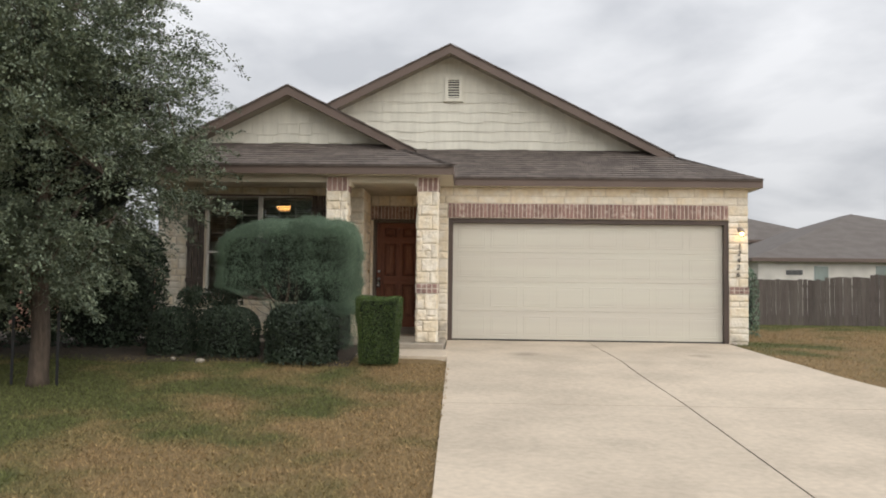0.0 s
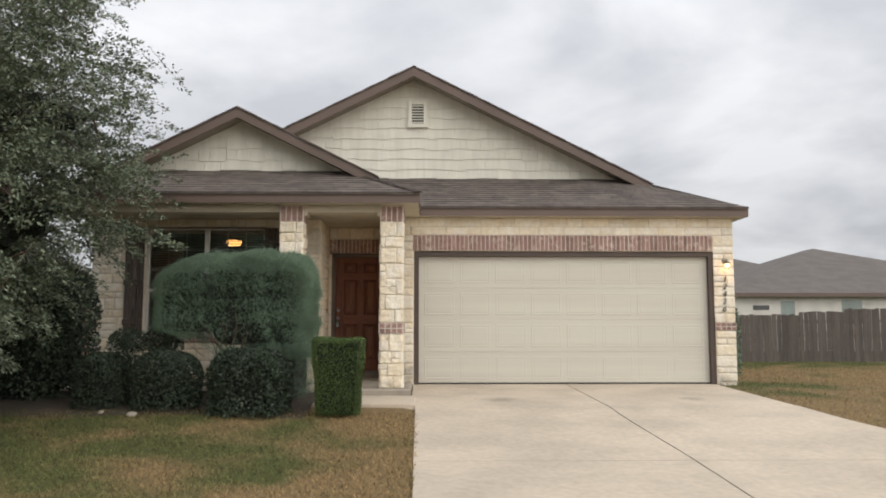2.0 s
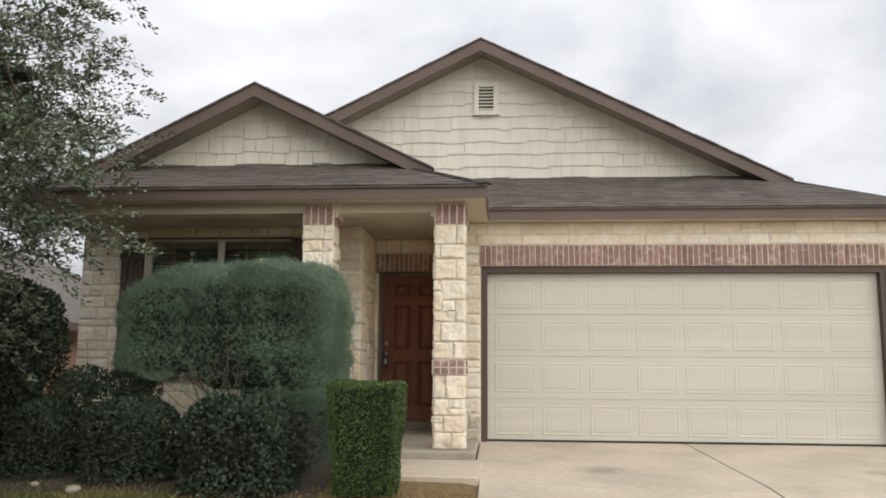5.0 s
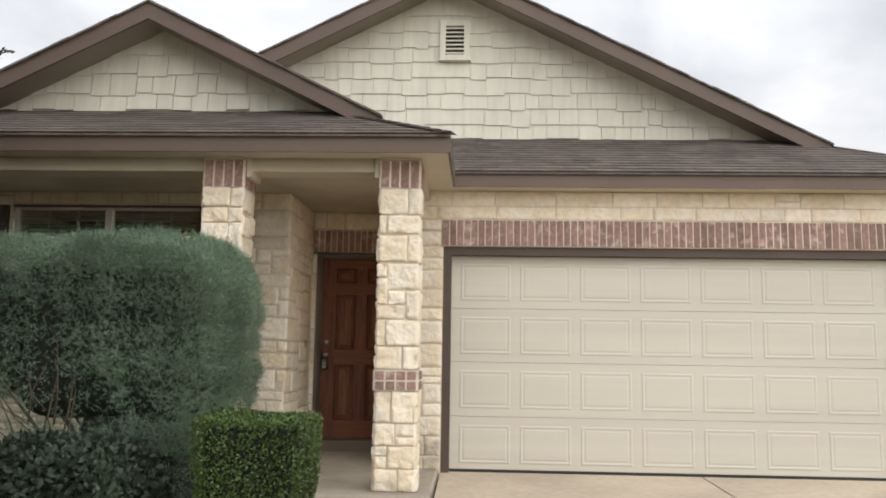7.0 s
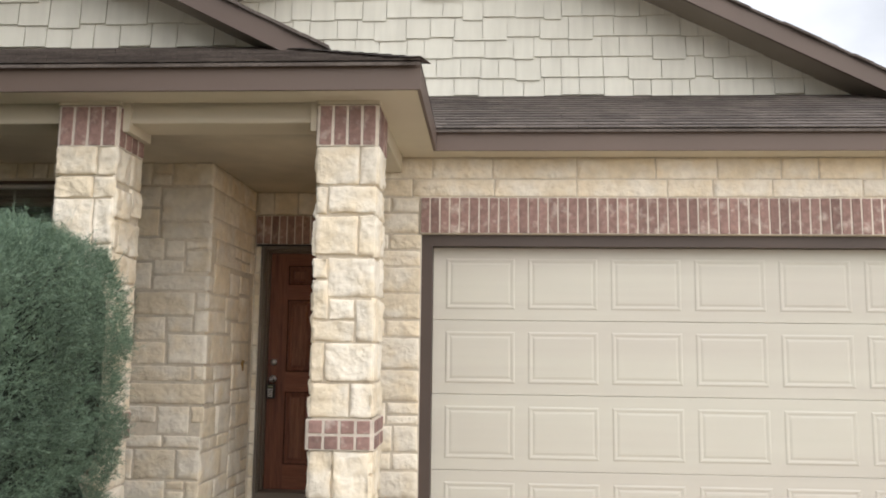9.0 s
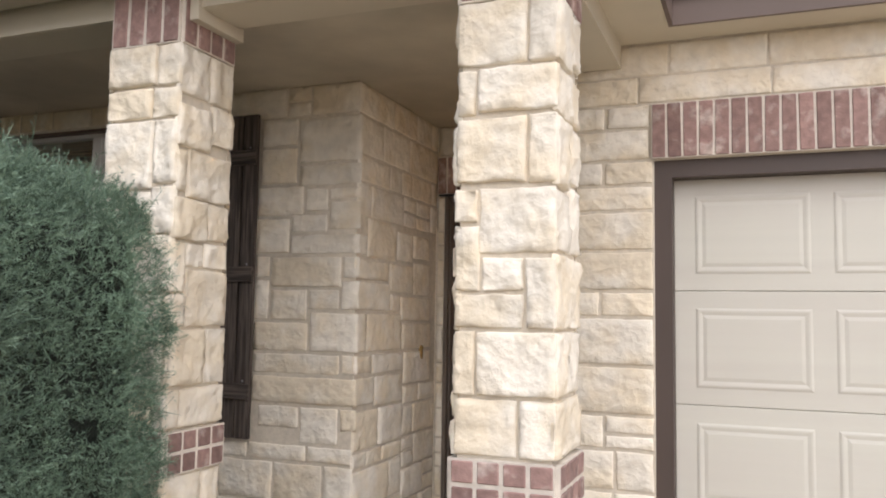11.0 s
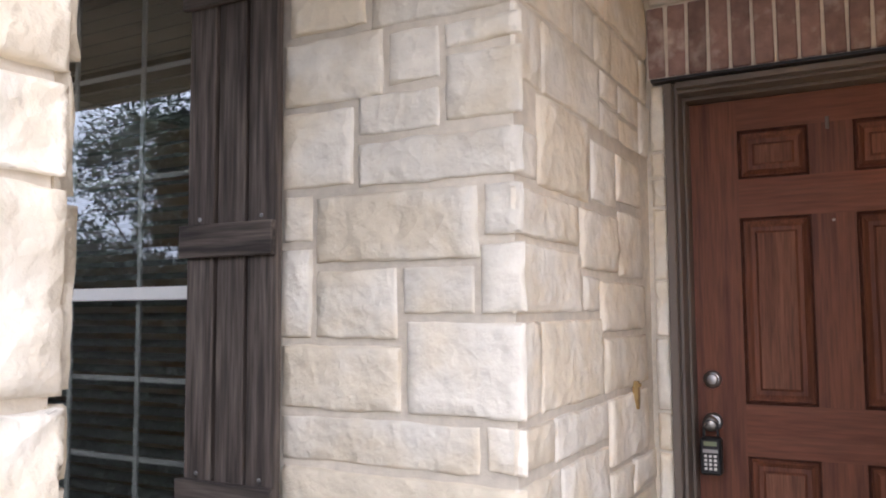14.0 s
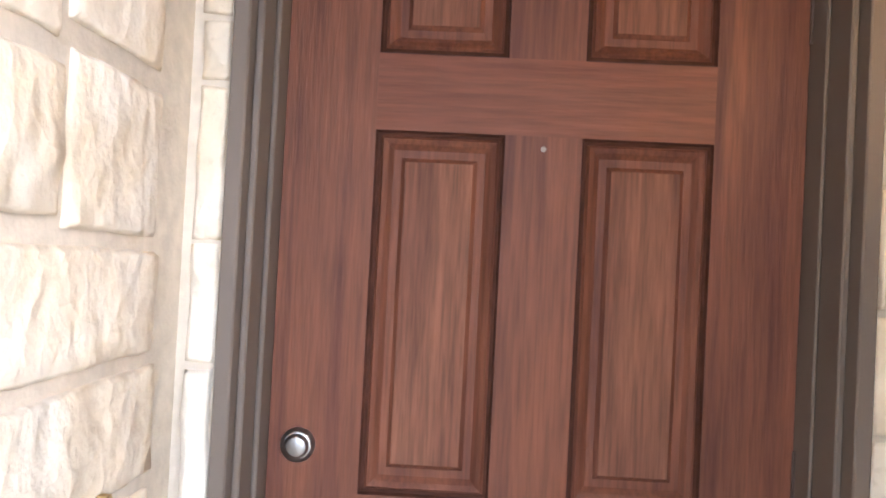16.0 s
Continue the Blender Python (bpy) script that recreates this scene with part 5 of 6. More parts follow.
def box_surface(g, n, lo, hi, round_=0.12, inset=0.06):
    """Points and outward normals on the five open faces of a rounded box, pushed in a little at random."""
    lo, hi = np.array(lo), np.array(hi)
    s = hi - lo
    areas = np.array([s[1] * s[2], s[1] * s[2], s[0] * s[2], s[0] * s[2], s[0] * s[1]])
    k = g.choice(5, n, p=areas / areas.sum())
    u = g.random((n, 3))
    nor = np.zeros((n, 3))
    for i, (ax, val, sg) in enumerate(((0, 0, -1), (0, 1, 1), (1, 0, -1), (1, 1, 1), (2, 1, 1))):
        m = k == i
        u[m, ax] = val
        nor[m, ax] = sg
    p = lo + u * s
    core_lo, core_hi = lo + round_, hi - round_
    core_lo[2] = lo[2]
    c = np.clip(p, core_lo, core_hi)
    off = p - c
    d = np.linalg.norm(off, axis=1, keepdims=True)
    nn = np.where(d > 1e-6, off / (d + 1e-9), nor)
    p = c + nn * np.minimum(d, round_)
    return p - nn * (g.random((n, 1)) ** 2) * inset, unit(nn)


def lumps(p, freq, amp, seed):
    """Soft uneven swelling of a foliage surface."""
    ph = np.array([1.3, 2.1, 0.7]) * seed
    return amp * (np.sin(p[:, 0] * freq + ph[0] + 1.7 * p[:, 2]) + np.sin(p[:, 1] * freq * 1.1 + ph[1] + 2.3 * p[:, 0]) + np.sin(p[:, 2] * freq * 1.3 + ph[2] + 1.1 * p[:, 1]))[:, None] / 2


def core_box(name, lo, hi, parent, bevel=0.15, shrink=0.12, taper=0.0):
    """Dark inner mass that paints in foliage shade; taper narrows it towards its foot."""
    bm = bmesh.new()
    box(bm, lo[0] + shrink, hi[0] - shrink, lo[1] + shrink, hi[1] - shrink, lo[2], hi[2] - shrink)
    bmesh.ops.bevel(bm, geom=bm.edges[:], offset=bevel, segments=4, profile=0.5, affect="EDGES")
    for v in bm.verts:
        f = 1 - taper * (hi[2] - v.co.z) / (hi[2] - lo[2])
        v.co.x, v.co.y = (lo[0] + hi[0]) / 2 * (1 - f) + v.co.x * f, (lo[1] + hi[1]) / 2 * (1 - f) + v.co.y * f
    return wpart(name, bm, M_CORE, parent, "dark inner mass painted as the shade inside the foliage")


# near-black colour stands in for the shade deep inside the foliage
M_CORE = mat("inner_shade", (0.010, 0.015, 0.009), 0.95, var=0.5, scale=30, bump=1.0, bscale=40, bdist=0.03)
M_TWIG = mat("shrub_stem", (0.105, 0.075, 0.054), 0.9, var=0.25, scale=30, bump=0.6, bscale=60)


def juniper():
    g = np.random.default_rng(11)
    base = lawn_z(-2.8, 12.8)
    t = thing("juniper_hedge", (-2.8, 12.8, base), "tall clipped blue-green juniper hedge with a bare stemmed base", "hedge")
    lo, hi = (-3.80, 12.08, 0.47), (-1.84, 13.74, 1.85)
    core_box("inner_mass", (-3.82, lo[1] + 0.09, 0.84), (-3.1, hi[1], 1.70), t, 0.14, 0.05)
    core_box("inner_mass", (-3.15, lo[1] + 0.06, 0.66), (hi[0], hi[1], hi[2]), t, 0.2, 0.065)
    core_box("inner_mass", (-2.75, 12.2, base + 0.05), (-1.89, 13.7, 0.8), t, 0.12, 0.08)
    P, N = box_surface(g, 52000, lo, hi, 0.24, 0.13)
    P2, N2 = box_surface(g, 9000, (-2.85, 12.14, base + 0.1), (-1.89, 13.74, 0.7), 0.15, 0.12)
    P3, N3 = box_surface(g, 60000, lo, hi, 0.24, 0.10)
    k3 = (P3[:, 0] > -2.12) | ((P3[:, 2] > 1.6) & (P3[:, 0] > -2.7))
    P4, N4 = box_surface(g, 30000, lo, hi, 0.24, 0.05)
    k4 = (N4[:, 1] < -0.5) & (P4[:, 0] < -2.0)
    P, N = np.concatenate([P, P2, P3[k3], P4[k4]]), np.concatenate([N, N2, N3[k3], N4[k4]])
    # billows, clumps and tufts, deep enough to hold shade between them
    swell = lumps(P, 3.4, 0.035, 1.0) + lumps(P, 9.0, 0.04, 2.0) + lumps(P, 23.0, 0.03, 3.0)
    P = P + N * swell
    # the clipped mass draws in towards its foot and rounds off over the window side and the house side
    P[:, 0] = -1.87 + (P[:, 0] + 1.87) * (1 - 0.42 * np.clip((1.0 - P[:, 2]) / 0.55, 0, 1))
    P[:, 2] -= 0.13 * np.clip((-3.2 - P[:, 0]) / 0.6, 0, 1) ** 2
    P[:, 2] += 0.10 * np.exp(-((P[:, 1] - 13.15) / 0.42) ** 2) * np.clip((P[:, 2] - 1.3) / 0.4, 0, 1)
    bare = np.exp(-(((P[:, 0] + 3.0) / 0.5) ** 2 + ((P[:, 2] - 0.85) / 0.4) ** 2)) * (P[:, 1] < 12.35)
    thin = np.clip(0.74 + 8.0 * swell.ravel() + np.where(P[:, 0] > -2.12, -0.12, 0.0) + np.where(P[:, 2] > 1.65, 0.25, 0.0), 0.12, 1.0)
    keep = (P[:, 2] > base + 0.08) & ((P[:, 2] > 0.66 + 0.1 * np.sin(P[:, 0] * 9)) | (P[:, 0] > -2.95)) & (g.random(len(P)) > 0.5 * bare) & (g.random(len(P)) < thin)
    P, N = P[keep], N[keep]
    n = len(P)
    D = unit(N * 0.75 + g.normal(0, 0.55, (n, 3)) + np.array([0, 0, 0.45]))
    L = g.uniform(0.03, 0.07, n)
    sprig = g.random(n) < 0.12
    L[sprig] *= g.uniform(1.4, 2.1, int(sprig.sum()))
    tall = g.random(n) < np.where(P[:, 2] > 1.68, 0.03, 0.003)
    L[tall] *= 1.6
    D[tall] = unit(D[tall] + np.array([0, 0, 0.8]))
    C, A, LL, WW = [P], [D], [L], [np.minimum(L * 0.016, 0.0013)]
    for k in range(10):
        f = 0.10 + 0.085 * k
        sub = unit(D * 0.8 + g.normal(0, 0.65, (n, 3)))
        C.append(P + D * (L * f)[:, None])
        A.append(sub)
        LL.append(np.minimum(L, 0.085) * (0.50 - 0.03 * k))
        WW.append(np.minimum(L * 0.027, 0.0016) * np.where(P[:, 0] > -2.2, 0.68, 1.0))
    C, A, LL, WW = (np.concatenate(v) for v in (C, A, LL, WW))
    U = unit(g.normal(0, 1, (len(C), 3)))
    ob = new("foliage", leaf_mesh("foliage", C, A, U, LL, np.maximum(WW, 0.0008), M_JUNIPER))
    under(t, ob)
    r = random.Random(5)
    for i in range(14):
        # bare branches fanning out over the open front
        a = Vector((r.uniform(-3.0, -2.6), 12.2, r.uniform(0.3, 0.75)))
        end = Vector((a.x + r.uniform(-0.65, 0.2), r.uniform(12.03, 12.12), a.z + r.uniform(0.25, 0.65)))
        m = a.lerp(end, 0.5) + Vector((r.uniform(-0.05, 0.05), -0.05, r.uniform(-0.05, 0.05)))
        bm = bmesh.new()
        loft(bm, [(a, 0.008), (m, 0.0055), (end, 0.003)], 5)
        wpart("branch", bm, M_TWIG, t)
    for i in range(15):
        x, y = r.uniform(-3.2, -2.2), r.uniform(12.4, 13.2)
        a = Vector((x, y, lawn_z(x, y)))
        end = Vector((r.uniform(-3.8, -2.3), r.uniform(12.15, 13.2), r.uniform(0.55, 1.0)))
        m = a.lerp(end, 0.5) + Vector((r.uniform(-0.1, 0.1), r.uniform(-0.1, 0.1), 0))
        bm = bmesh.new()
        tube(bm, a, m, 0.022, 0.014, 7)
        tube(bm, m, end, 0.014, 0.007, 7)
        wpart("stem", bm, M_TWIG, t)


juniper()


def bush(name, centre, size, n, leaf, material, label, seed, square=True, group="", core=True, loose=0.0, taper=0.0):
    """A clipped or loose shrub: inner mass plus many small leaves on short twigs."""
    g = np.random.default_rng(seed)
    x, y = centre
    base = lawn_z(x, y)
    t = thing(name, (x, y, base), label, "shrub", group)
    lo, hi = (x - size[0] / 2, y - size[1] / 2, base + 0.03), (x + size[0] / 2, y + size[1] / 2, base + size[2])
    rd = (0.08 if square else 0.46) * min(size[0], size[1])
    if core:
        core_box("inner_mass", lo, hi, t, rd * 0.8, 0.06 + 0.25 * (0 if square else 1) * min(size) * 0.3, taper)
    else:
        r = random.Random(seed)
        for i in range(7):
            bm = bmesh.new()
            a = Vector((x + r.uniform(-0.06, 0.06), y + r.uniform(-0.06, 0.06), base))
            b = Vector((r.uniform(lo[0], hi[0]), r.uniform(lo[1], hi[1]), r.uniform(base + size[2] * 0.5, hi[2])))
            tube(bm, a, b, 0.012, 0.005, 6)
            wpart("stem", bm, M_TWIG, t)
    P, N = box_surface(g, n, lo, hi, rd, 0.05 + loose)
    P = P + N * lumps(P, 9.0, 0.02 + 0.1 * loose, seed)
    f = 1 - taper * (hi[2] - P[:, 2]) / size[2]
    P[:, 0], P[:, 1] = x + (P[:, 0] - x) * f, y + (P[:, 1] - y) * f
    D = unit(N * 0.5 + g.normal(0, 0.8, (n, 3)) + np.array([0, 0, 0.3]))
    U = unit(N + g.normal(0, 0.5, (n, 3)))
    ob = new("foliage", leaf_mesh("foliage", P, D, U, g.uniform(0.7, 1.3, n) * leaf, g.uniform(0.7, 1.2, n) * leaf * 0.3, material))
    under(t, ob)
    return t


bush("boxwood", (-1.31, 11.82), (0.65, 0.62, 0.99), 26000, 0.020, M_BOXWOOD, "square clipped bright green boxwood beside the walk", 21, taper=0.2)
bush("shrub", (-4.49, 12.2), (0.68, 0.66, 0.72), 5500, 0.038, M_DARKLEAF, "low clipped dark green shrub in the bed", 22, False, "low dark shrubs")
bush("shrub", (-3.58, 12.1), (0.86, 0.74, 0.76), 7500, 0.038, M_DARKLEAF, "low clipped dark green shrub in the bed", 23, False, "low dark shrubs")
bush("shrub", (-2.45, 11.80), (1.0, 0.8, 0.84), 11000, 0.05, M_DARKLEAF, "leafy dark green shrub in front of the juniper", 24, False, loose=0.16)
bush("shrub", (-4.0, 12.45), (0.95, 0.6, 1.0), 9500, 0.036, M_DARKLEAF, "open leafy shrub with thin stems by the wall", 25, False, core=False, loose=0.2)
bush("evergreen_shrub", (-5.95, 13.2), (1.8, 1.5, 2.0), 14000, 0.06, M_DARKLEAF, "large dark evergreen shrub at the house corner", 26, False, loose=0.12)
bush("evergreen_shrub", (-8.2, 12.6), (2.4, 2.2, 2.3), 13000, 0.065, M_DARKLEAF, "large dark evergreen shrub beyond the oak", 27, False, loose=0.12)
bush("evergreen_shrub", (6.25, 19.2), (0.8, 1.2, 1.6), 4500, 0.05, M_JUNIPER, "grey-green evergreen shrub against the side of the house", 28, False, loose=0.05)


def live_oak():
    g = np.random.default_rng(3)
    r = random.Random(3)
    x0, y0 = -5.26, 9.85
    z0 = lawn_z(x0, y0)
    t = thing("live_oak", (x0, y0, z0), "young live oak with a dense grey-green crown over the lawn", "tree")
    bm = bmesh.new()
    n = 14
    path = [(0, 0, -0.05, 0.19), (0.0, 0, 0.12, 0.155), (0.01, 0.02, 0.6, 0.14), (-0.04, 0.03, 1.2, 0.135), (-0.06, 0.1, 1.8, 0.12), (-0.1, 0.15, 2.6, 0.10), (-0.2, 0.3, 3.6, 0.07), (-0.3, 0.3, 5.0, 0.04)]
    loft(bm, [((x0 + a[0], y0 + a[1], z0 + a[2]), a[3] * 0.78) for a in path], n)
    wpart("trunk", bm, M_BARK, t, "", True)
    ends = []
    for i in range(26):
        h = r.uniform(1.4, 4.6)
        a = Vector((x0 - 0.06 - 0.04 * h, y0 + 0.06 * h, z0 + h))
        ang = 2 * math.pi * (i * 0.382) + r.uniform(-0.3, 0.3)
        reach = r.uniform(1.3, 2.6) * (1.0 if h < 3.2 else 0.75)
        b = a + Vector((math.cos(ang) * reach - 0.7, math.sin(ang) * reach, r.uniform(0.3, 1.3)))
        m = a.lerp(b, 0.5) + Vector((0, 0, r.uniform(0.05, 0.3)))
        bm = bmesh.new()
        loft(bm, [(a, 0.045), (m, 0.028), (b, 0.010)], 8)
        wpart("limb", bm, M_BARK, t, "", True)
        ends += [b, m, a.lerp(b, 0.75)]
    # boughs: leafy masses set round a broad uneven crown, each made of drooping sprays
    C0 = np.array([x0 - 0.8, y0 + 0.8, z0 + 3.5])
    R = np.array([2.4, 2.5, 3.4])
    boughs = []
    while len(boughs) < 215:
        p = g.normal(0, 1, 3)
        p /= np.linalg.norm(p)
        rad = 0.25 + 0.72 * g.random() ** 0.5
        q = C0 + p * R * rad * (1 + 0.16 * math.sin(4 * p[0] + 5 * p[2]) + 0.10 * math.sin(9 * p[1] + 2))
        if q[2] < z0 + 1.0 + 0.2 * math.sin(q[0] * 3):
            continue
        q[0] += 0.05 * max(0.0, q[2] - C0[2] - 1.2)
        q[0] += 0.17 * (q[2] - C0[2])
        high = q[2] - C0[2]
        if high > 0.7 and g.random() < 0.55:
            continue
        if q[1] > y0 + 0.9 and q[0] > x0 + 1.05:
            continue
        boughs.append((q, p, g.uniform(0.34, 0.62) * (0.85 if high > 0.7 else 1.1)))
    for _ in range(62):
        q = np.array([x0 + g.uniform(-1.6, 0.85), y0 - g.uniform(0.25, 1.2), z0 + g.uniform(1.4, 4.8)])
        boughs.append((q, unit((q - C0)[None])[0], g.uniform(0.4, 0.6)))
    CC, AA, UU, stems = [], [], [], []
    for q, p, size in boughs:
        out = unit((p * np.array([1, 1, 0.35]) + np.array([0, 0, 0.05]))[None])[0]
        for _ in range(15):
            root = q + g.normal(0, 0.42, 3) * size * np.array([1, 1, 0.55])
            d = unit((out * 0.8 + g.normal(0, 0.55, 3) * np.array([1, 1, 0.6]) + np.array([0, 0, 0.12]))[None])[0]
            ln = g.uniform(0.28, 0.62)
            k = 62
            s = g.random((k, 1)) ** 0.8
            side = g.normal(0, 0.055, (k, 3)) * (1.15 - 0.7 * s) * np.array([1, 1, 0.6])
            CC.append(root + d * s * ln + side + np.array([0, 0, -0.16]) * s ** 2)
            AA.append(unit(d + side * 7 + g.normal(0, 0.5, (k, 3))))
            UU.append(unit(g.normal(0, 0.7, (k, 3)) + np.array([0, 0, 0.9])))
            stems.append((root, root + d * ln * 0.9 + np.array([0, 0, -0.12])))
    # long loose shoots that break the outline towards the drive
    for _ in range(90):
        a = g.uniform(-1.2, 0.25)
        zq = g.uniform(-1.6, 2.6)
        root = C0 + np.array([1.75 * math.cos(a) * math.sqrt(max(0.1, 1 - (zq / 3.6) ** 2)) + 0.2 * max(0, zq), 2.2 * math.sin(a), zq])
        d = unit(np.array([[g.uniform(0.5, 1.0), g.uniform(-0.6, 0.3), g.uniform(-0.25, 0.5)]]))[0]
        ln, k = g.uniform(0.5, 1.05), 60
        s = g.random((k, 1))
        side = g.normal(0, 0.045, (k, 3)) * (1.1 - 0.6 * s)
        CC.append(root + d * s * ln + side + np.array([0, 0, -0.22]) * s ** 2)
        AA.append(unit(d + side * 8 + g.normal(0, 0.5, (k, 3))))
        UU.append(unit(g.normal(0, 0.7, (k, 3)) + np.array([0, 0, 0.9])))
        stems.append((root, root + d * ln * 0.5 + np.array([0, 0, -0.05])))
    C, A, U = (np.concatenate(v) for v in (CC, AA, UU))
    m = len(C)
    ob = new("crown", leaf_mesh("crown", C, A, U, g.uniform(0.038, 0.066, m), g.uniform(0.0095, 0.0145, m), M_OAK))
    under(t, ob)
    bm = bmesh.new()
    for q, p, size in boughs:
        e = min(ends, key=lambda v: (v - Vector(q)).length)
        if (e - Vector(q)).length < 1.8:
            tube(bm, e, Vector(q), 0.012, 0.005, 4, False)
    for a, b in stems[::2]:
        tube(bm, Vector(a), Vector(b), 0.004, 0.002, 3, False)
    tagged(wpart("twig", bm, M_BARK, t), kind="stuff")
    # near-black lumps added as the crown's painted inner shade, closing sky gaps
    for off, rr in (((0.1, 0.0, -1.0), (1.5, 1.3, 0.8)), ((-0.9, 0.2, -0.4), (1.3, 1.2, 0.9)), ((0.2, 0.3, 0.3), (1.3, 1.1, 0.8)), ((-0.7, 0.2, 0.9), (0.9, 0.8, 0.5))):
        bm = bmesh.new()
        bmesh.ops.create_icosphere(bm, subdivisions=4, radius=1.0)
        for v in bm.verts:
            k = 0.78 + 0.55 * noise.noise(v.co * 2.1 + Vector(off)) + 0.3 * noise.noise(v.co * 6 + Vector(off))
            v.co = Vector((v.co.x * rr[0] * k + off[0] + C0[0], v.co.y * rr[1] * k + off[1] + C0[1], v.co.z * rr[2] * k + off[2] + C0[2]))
        wpart("inner_mass", bm, M_CORE, t, "dark inner mass painted as the shade inside the foliage")
    for sx in (-0.3, 0.26):
        s = thing("tree_stake", (x0 + sx, y0 - 0.05, z0), "thin dark metal stake beside the oak trunk", "stake", "tree stakes")
        bm = bmesh.new()
        xs, ys = x0 + sx, y0 - 0.05
        zb = lawn_z(xs, ys) - 0.05
        box(bm, xs - 0.018, xs + 0.018, ys - 0.003, ys + 0.003, zb, zb + 0.95)
        box(bm, xs - 0.003, xs + 0.003, ys + 0.003, ys + 0.03, zb, zb + 0.95)
        wpart("post", bm, M_BLACK, s)


live_oak()


def grass():
    g = np.random.default_rng(9)
    for x0, x1, y0, y1, n in ((-9.0, -0.30, 2.6, 12.0, 150000), (4.9, 13.0, 8.0, 26.0, 60000)):
        x, y = g.uniform(x0, x1, n), g.uniform(y0, y1, n)
        if x0 > 0:
            k = x > np.interp(y, [4, 8, 10.7, 11.4, 12.6, 15.5, 16, 30], [7.6, 6.3, 5.33, 5.12, 4.92, 4.9, 5.3, 5.3]) + 0.02
        else:
            k = g.random(n) < 1
        x, y = x[k], y[k]
        z = np.array([lawn_z(a, b) for a, b in zip(x, y)])
        C = np.stack([x, y, z - 0.004], 1)
        m = len(C)
        A = unit(np.stack([g.normal(0, 0.7, m), g.normal(0, 0.7, m), np.full(m, 0.8)], 1))
        U = unit(g.normal(0, 1, (m, 3)))
        ob = new("grass", leaf_mesh("grass", C, A, U, g.uniform(0.025, 0.07, m), g.uniform(0.002, 0.005, m), M_GRASS))
        tagged(ob, "short dry brown and green lawn grass", "grass", kind="stuff")


grass()


M_ROCK = mat("pale_rock", (0.36, 0.32, 0.26), 0.95, var=0.2, scale=30, bump=0.6, bscale=60)


def rock(x, y, s, seed):
    bm = bmesh.new()
    bmesh.ops.create_icosphere(bm, subdivisions=2, radius=s)
    for v in bm.verts:
        v.co *= 1 + 0.35 * noise.noise(v.co * 12 + Vector((seed, 0, 0)))
        v.co.z *= 0.6
    ob = part("rock", bm, M_ROCK, None, "", True)
    ob.location = (x, y, lawn_z(x, y) + 0.03)
    tagged(ob, "small pale limestone rock lying on the bed mulch", "rock", "small rocks")


rock(-3.85, 11.6, 0.07, 1)
rock(-4.3, 11.75, 0.04, 2)
rock(4.92, 15.3, 0.06, 4)


# ---- fence and neighbours ----
def fence():
    f = thing("fence", (12, 26.4, -0.1), "weathered grey-brown wooden privacy fence", "fence")
    x, i = 5.4, 0
    r = random.Random(4)
    bm = bmesh.new()
    box(bm, -0.068, 0.068, -0.009, 0.009, 0, 1.0, 0.004)
    me = mesh_of("picket", bm, M_FENCE)
    while x < 30:
        top = 1.33 if x < 11.4 else 1.42 if x < 12.9 else 1.52
        ob = new("picket", me)
        zb = lawn_z(x, 26.4) - 0.02
        ob.matrix_basis = Matrix.Translation((x, 26.4 + r.uniform(-0.008, 0.008), zb)) @ Matrix.Rotation(r.uniform(-0.008, 0.008), 4, "Y") @ Matrix.Diagonal((1, 1, top + r.uniform(-0.02, 0.02) - zb, 1))
        under(f, ob)
        x += 0.142
    for z in (0.1, 0.65, 1.08):
        wbox("rail", (5.3, 30.0, 26.42, 26.46, z, z + 0.08), M_FENCE, f)


fence()


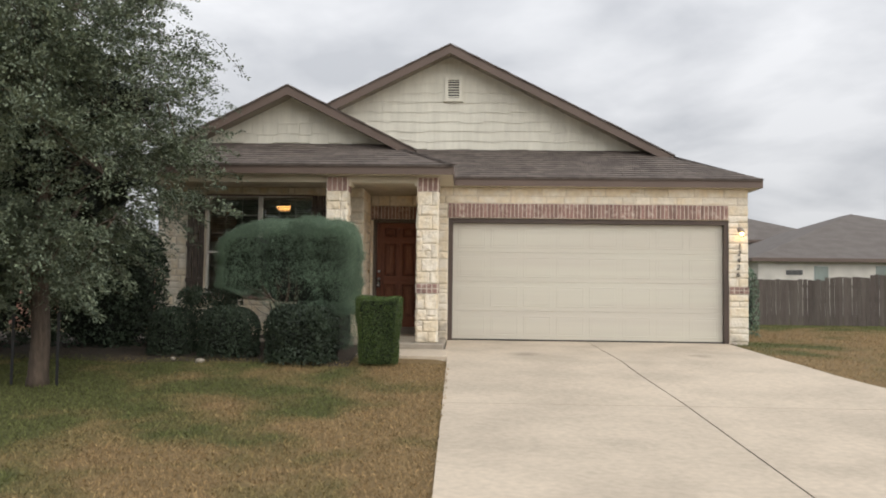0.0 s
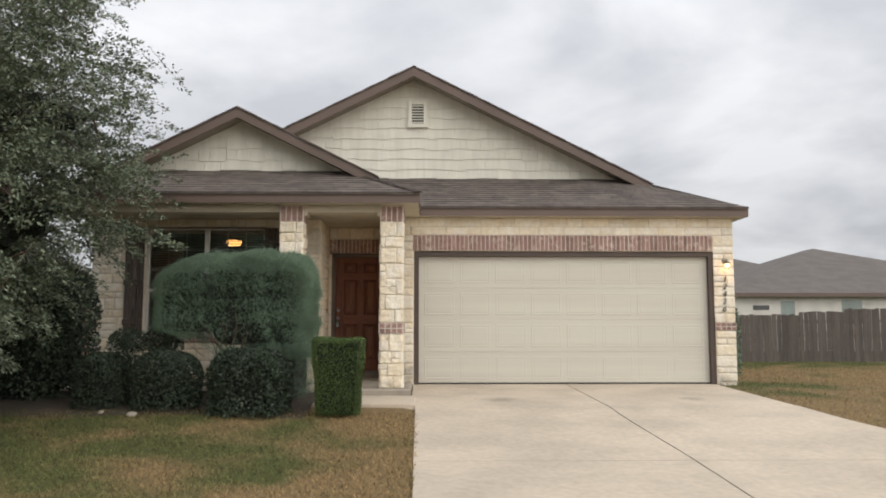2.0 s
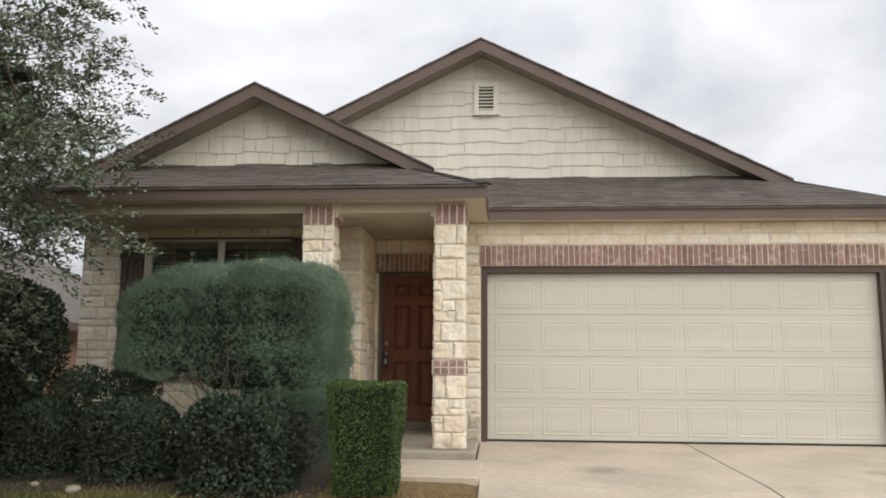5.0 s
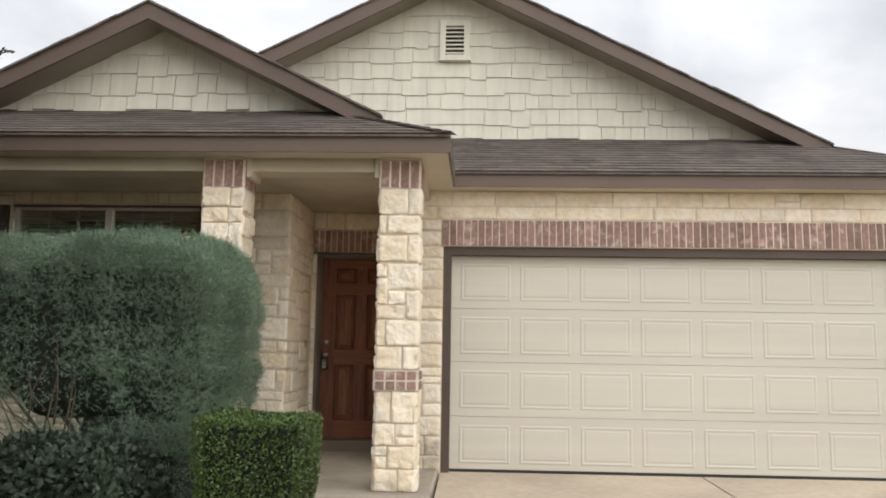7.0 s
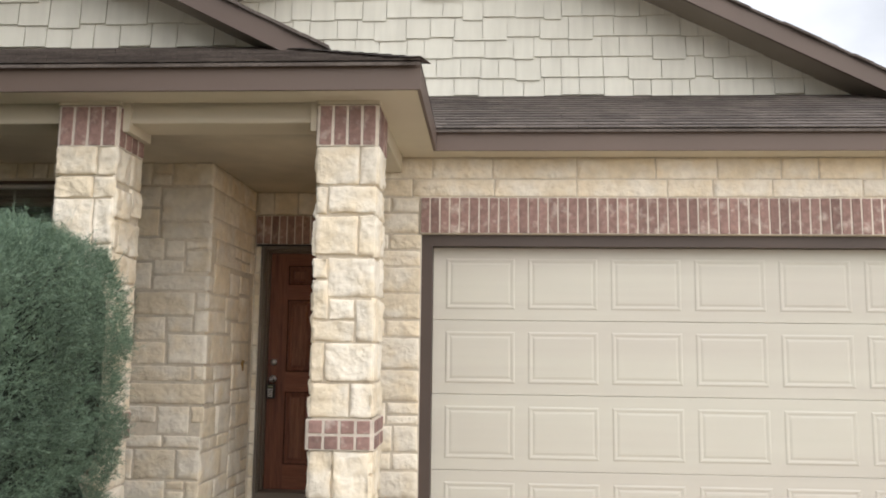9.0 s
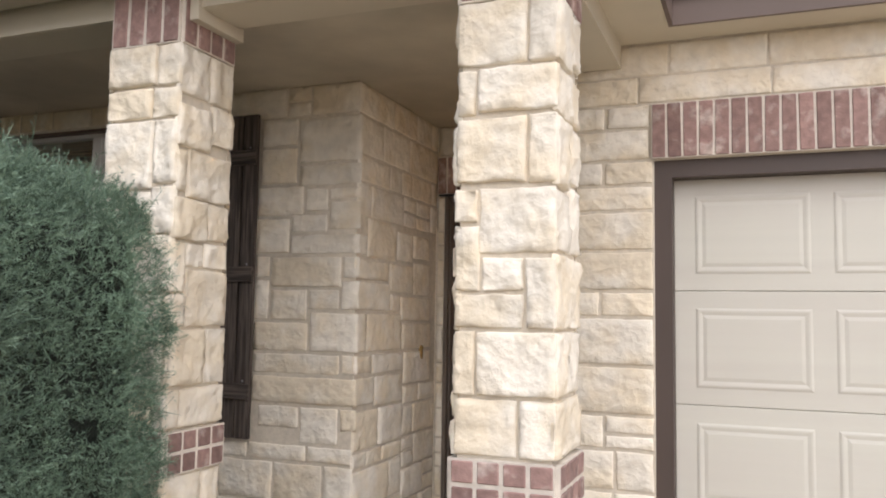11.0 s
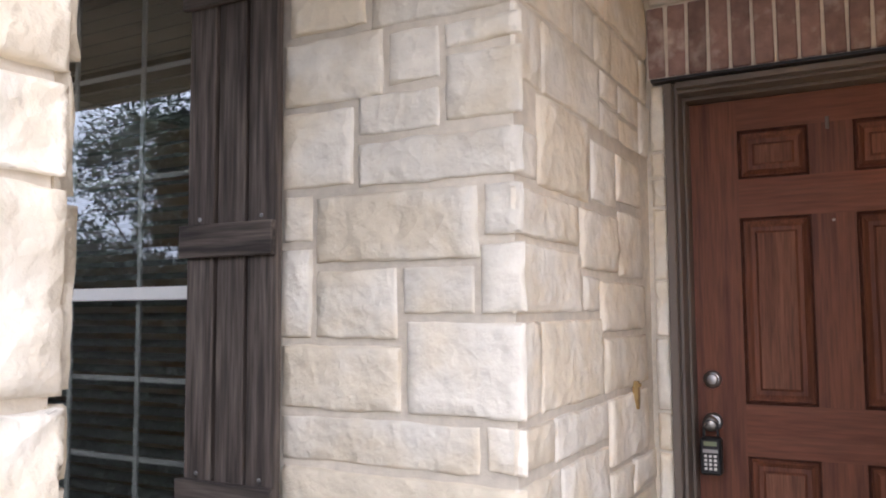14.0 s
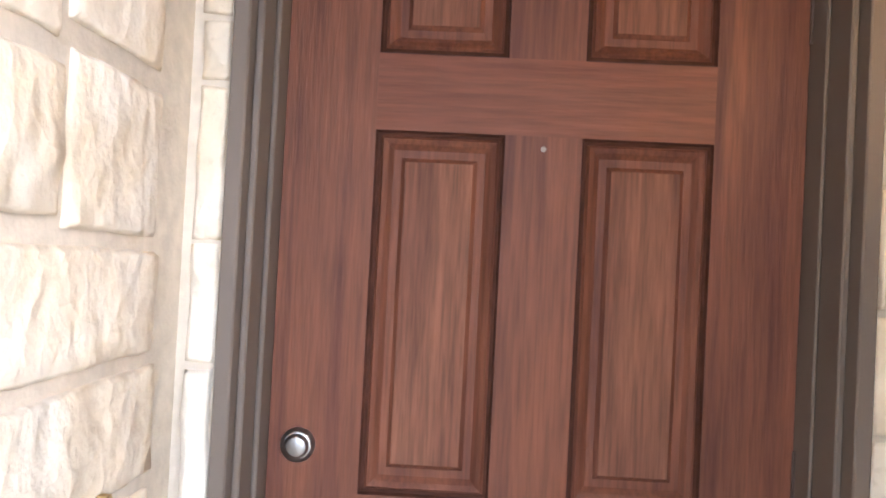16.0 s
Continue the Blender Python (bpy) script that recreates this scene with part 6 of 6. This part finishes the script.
def neighbour(name, x0, x1, y0, y1, wall_z, ridge_z, wall_m, label, windows=()):
    h = thing(name, ((x0 + x1) / 2, y0, -0.1), label, "house")
    wbox("wall", (x0, x1, y0, y1, -0.15, wall_z), wall_m, h)
    z = 0.1
    while wall_m is M_SIDING_W and z < wall_z - 0.1:
        wbox("siding_board", (x0, x1, y0 - 0.016, y0 - 0.001, z, z + 0.17), wall_m, h)
        z += 0.18
    o_ = 0.4
    half = min((x1 - x0), (y1 - y0)) / 2 + o_
    a = [Vector((x0 - o_, y0 - o_, wall_z)), Vector((x1 + o_, y0 - o_, wall_z)), Vector((x1 + o_, y1 + o_, wall_z)), Vector((x0 - o_, y1 + o_, wall_z))]
    if x1 - x0 > y1 - y0:
        r0, r1 = Vector((x0 - o_ + half, (y0 + y1) / 2, ridge_z)), Vector((x1 + o_ - half, (y0 + y1) / 2, ridge_z))
        faces = ((a[0], a[1], r1, r0), (a[1], a[2], r1), (a[2], a[3], r0, r1), (a[3], a[0], r0))
    else:
        r0, r1 = Vector(((x0 + x1) / 2, y0 - o_ + half, ridge_z)), Vector(((x0 + x1) / 2, y1 + o_ - half, ridge_z))
        faces = ((a[0], a[1], r0), (a[1], a[2], r1, r0), (a[2], a[3], r1), (a[3], a[0], r0, r1))
    bm = bmesh.new()
    for f in faces:
        bm.faces.new([bm.verts.new(p) for p in f])
    bm.faces.new([bm.verts.new(p) for p in a[::-1]])
    bmesh.ops.remove_doubles(bm, verts=bm.verts[:], dist=0.001)
    wpart("roof", bm, M_ROOF_N, h)
    for d in ((x0 - o_, x1 + o_, y0 - o_ - 0.02, y0 - o_), (x1 + o_, x1 + o_ + 0.02, y0 - o_, y1 + o_), (x0 - o_ - 0.02, x0 - o_, y0 - o_, y1 + o_)):
        wbox("fascia", (*d, wall_z - 0.16, wall_z + 0.02), M_TRIM, h)
    for u0, u1, v0, v1, m in windows:
        w = wbox("window", (u0, u1, y0 - 0.03, y0 - 0.018, v0, v1), m, h)
        for d in ((u0 - 0.06, u0, v0 - 0.06, v1 + 0.06), (u1, u1 + 0.06, v0 - 0.06, v1 + 0.06), (u0, u1, v1, v1 + 0.06), (u0, u1, v0 - 0.06, v0)):
            wbox("frame", (d[0], d[1], y0 - 0.045, y0 - 0.018, d[2], d[3]), M_VINYL, w)
    return h


M_PANE_DARK = mat("dark_pane", (0.02, 0.022, 0.022), 0.1, var=0.1, bump=0)
M_PANE_GREEN = mat("grey_green_pane", (0.22, 0.27, 0.25), 0.15, var=0.1, bump=0)
neighbour("neighbour_house", 13.6, 30.0, 38.5, 56.0, 2.52, 5.45, M_SIDING_W, "white-sided house with a brown hipped roof behind the fence", ((14.9, 15.66, 1.76, 1.98, M_PANE_DARK), (16.2, 16.85, 1.0, 2.18, M_PANE_GREEN), (19.05, 20.0, 1.1, 2.22, M_PANE_GREEN)))
neighbour("neighbour_house", 5.0, 23.0, 50.0, 64.0, 4.1, 6.8, M_SIDING_W, "farther house with a broad brown hipped roof", ())
neighbour("neighbour_house", -21.0, -9.75, 17.0, 32.0, 1.75, 4.6, M_BRICK_N, "pinkish brick house with a grey roof past the oak", ())
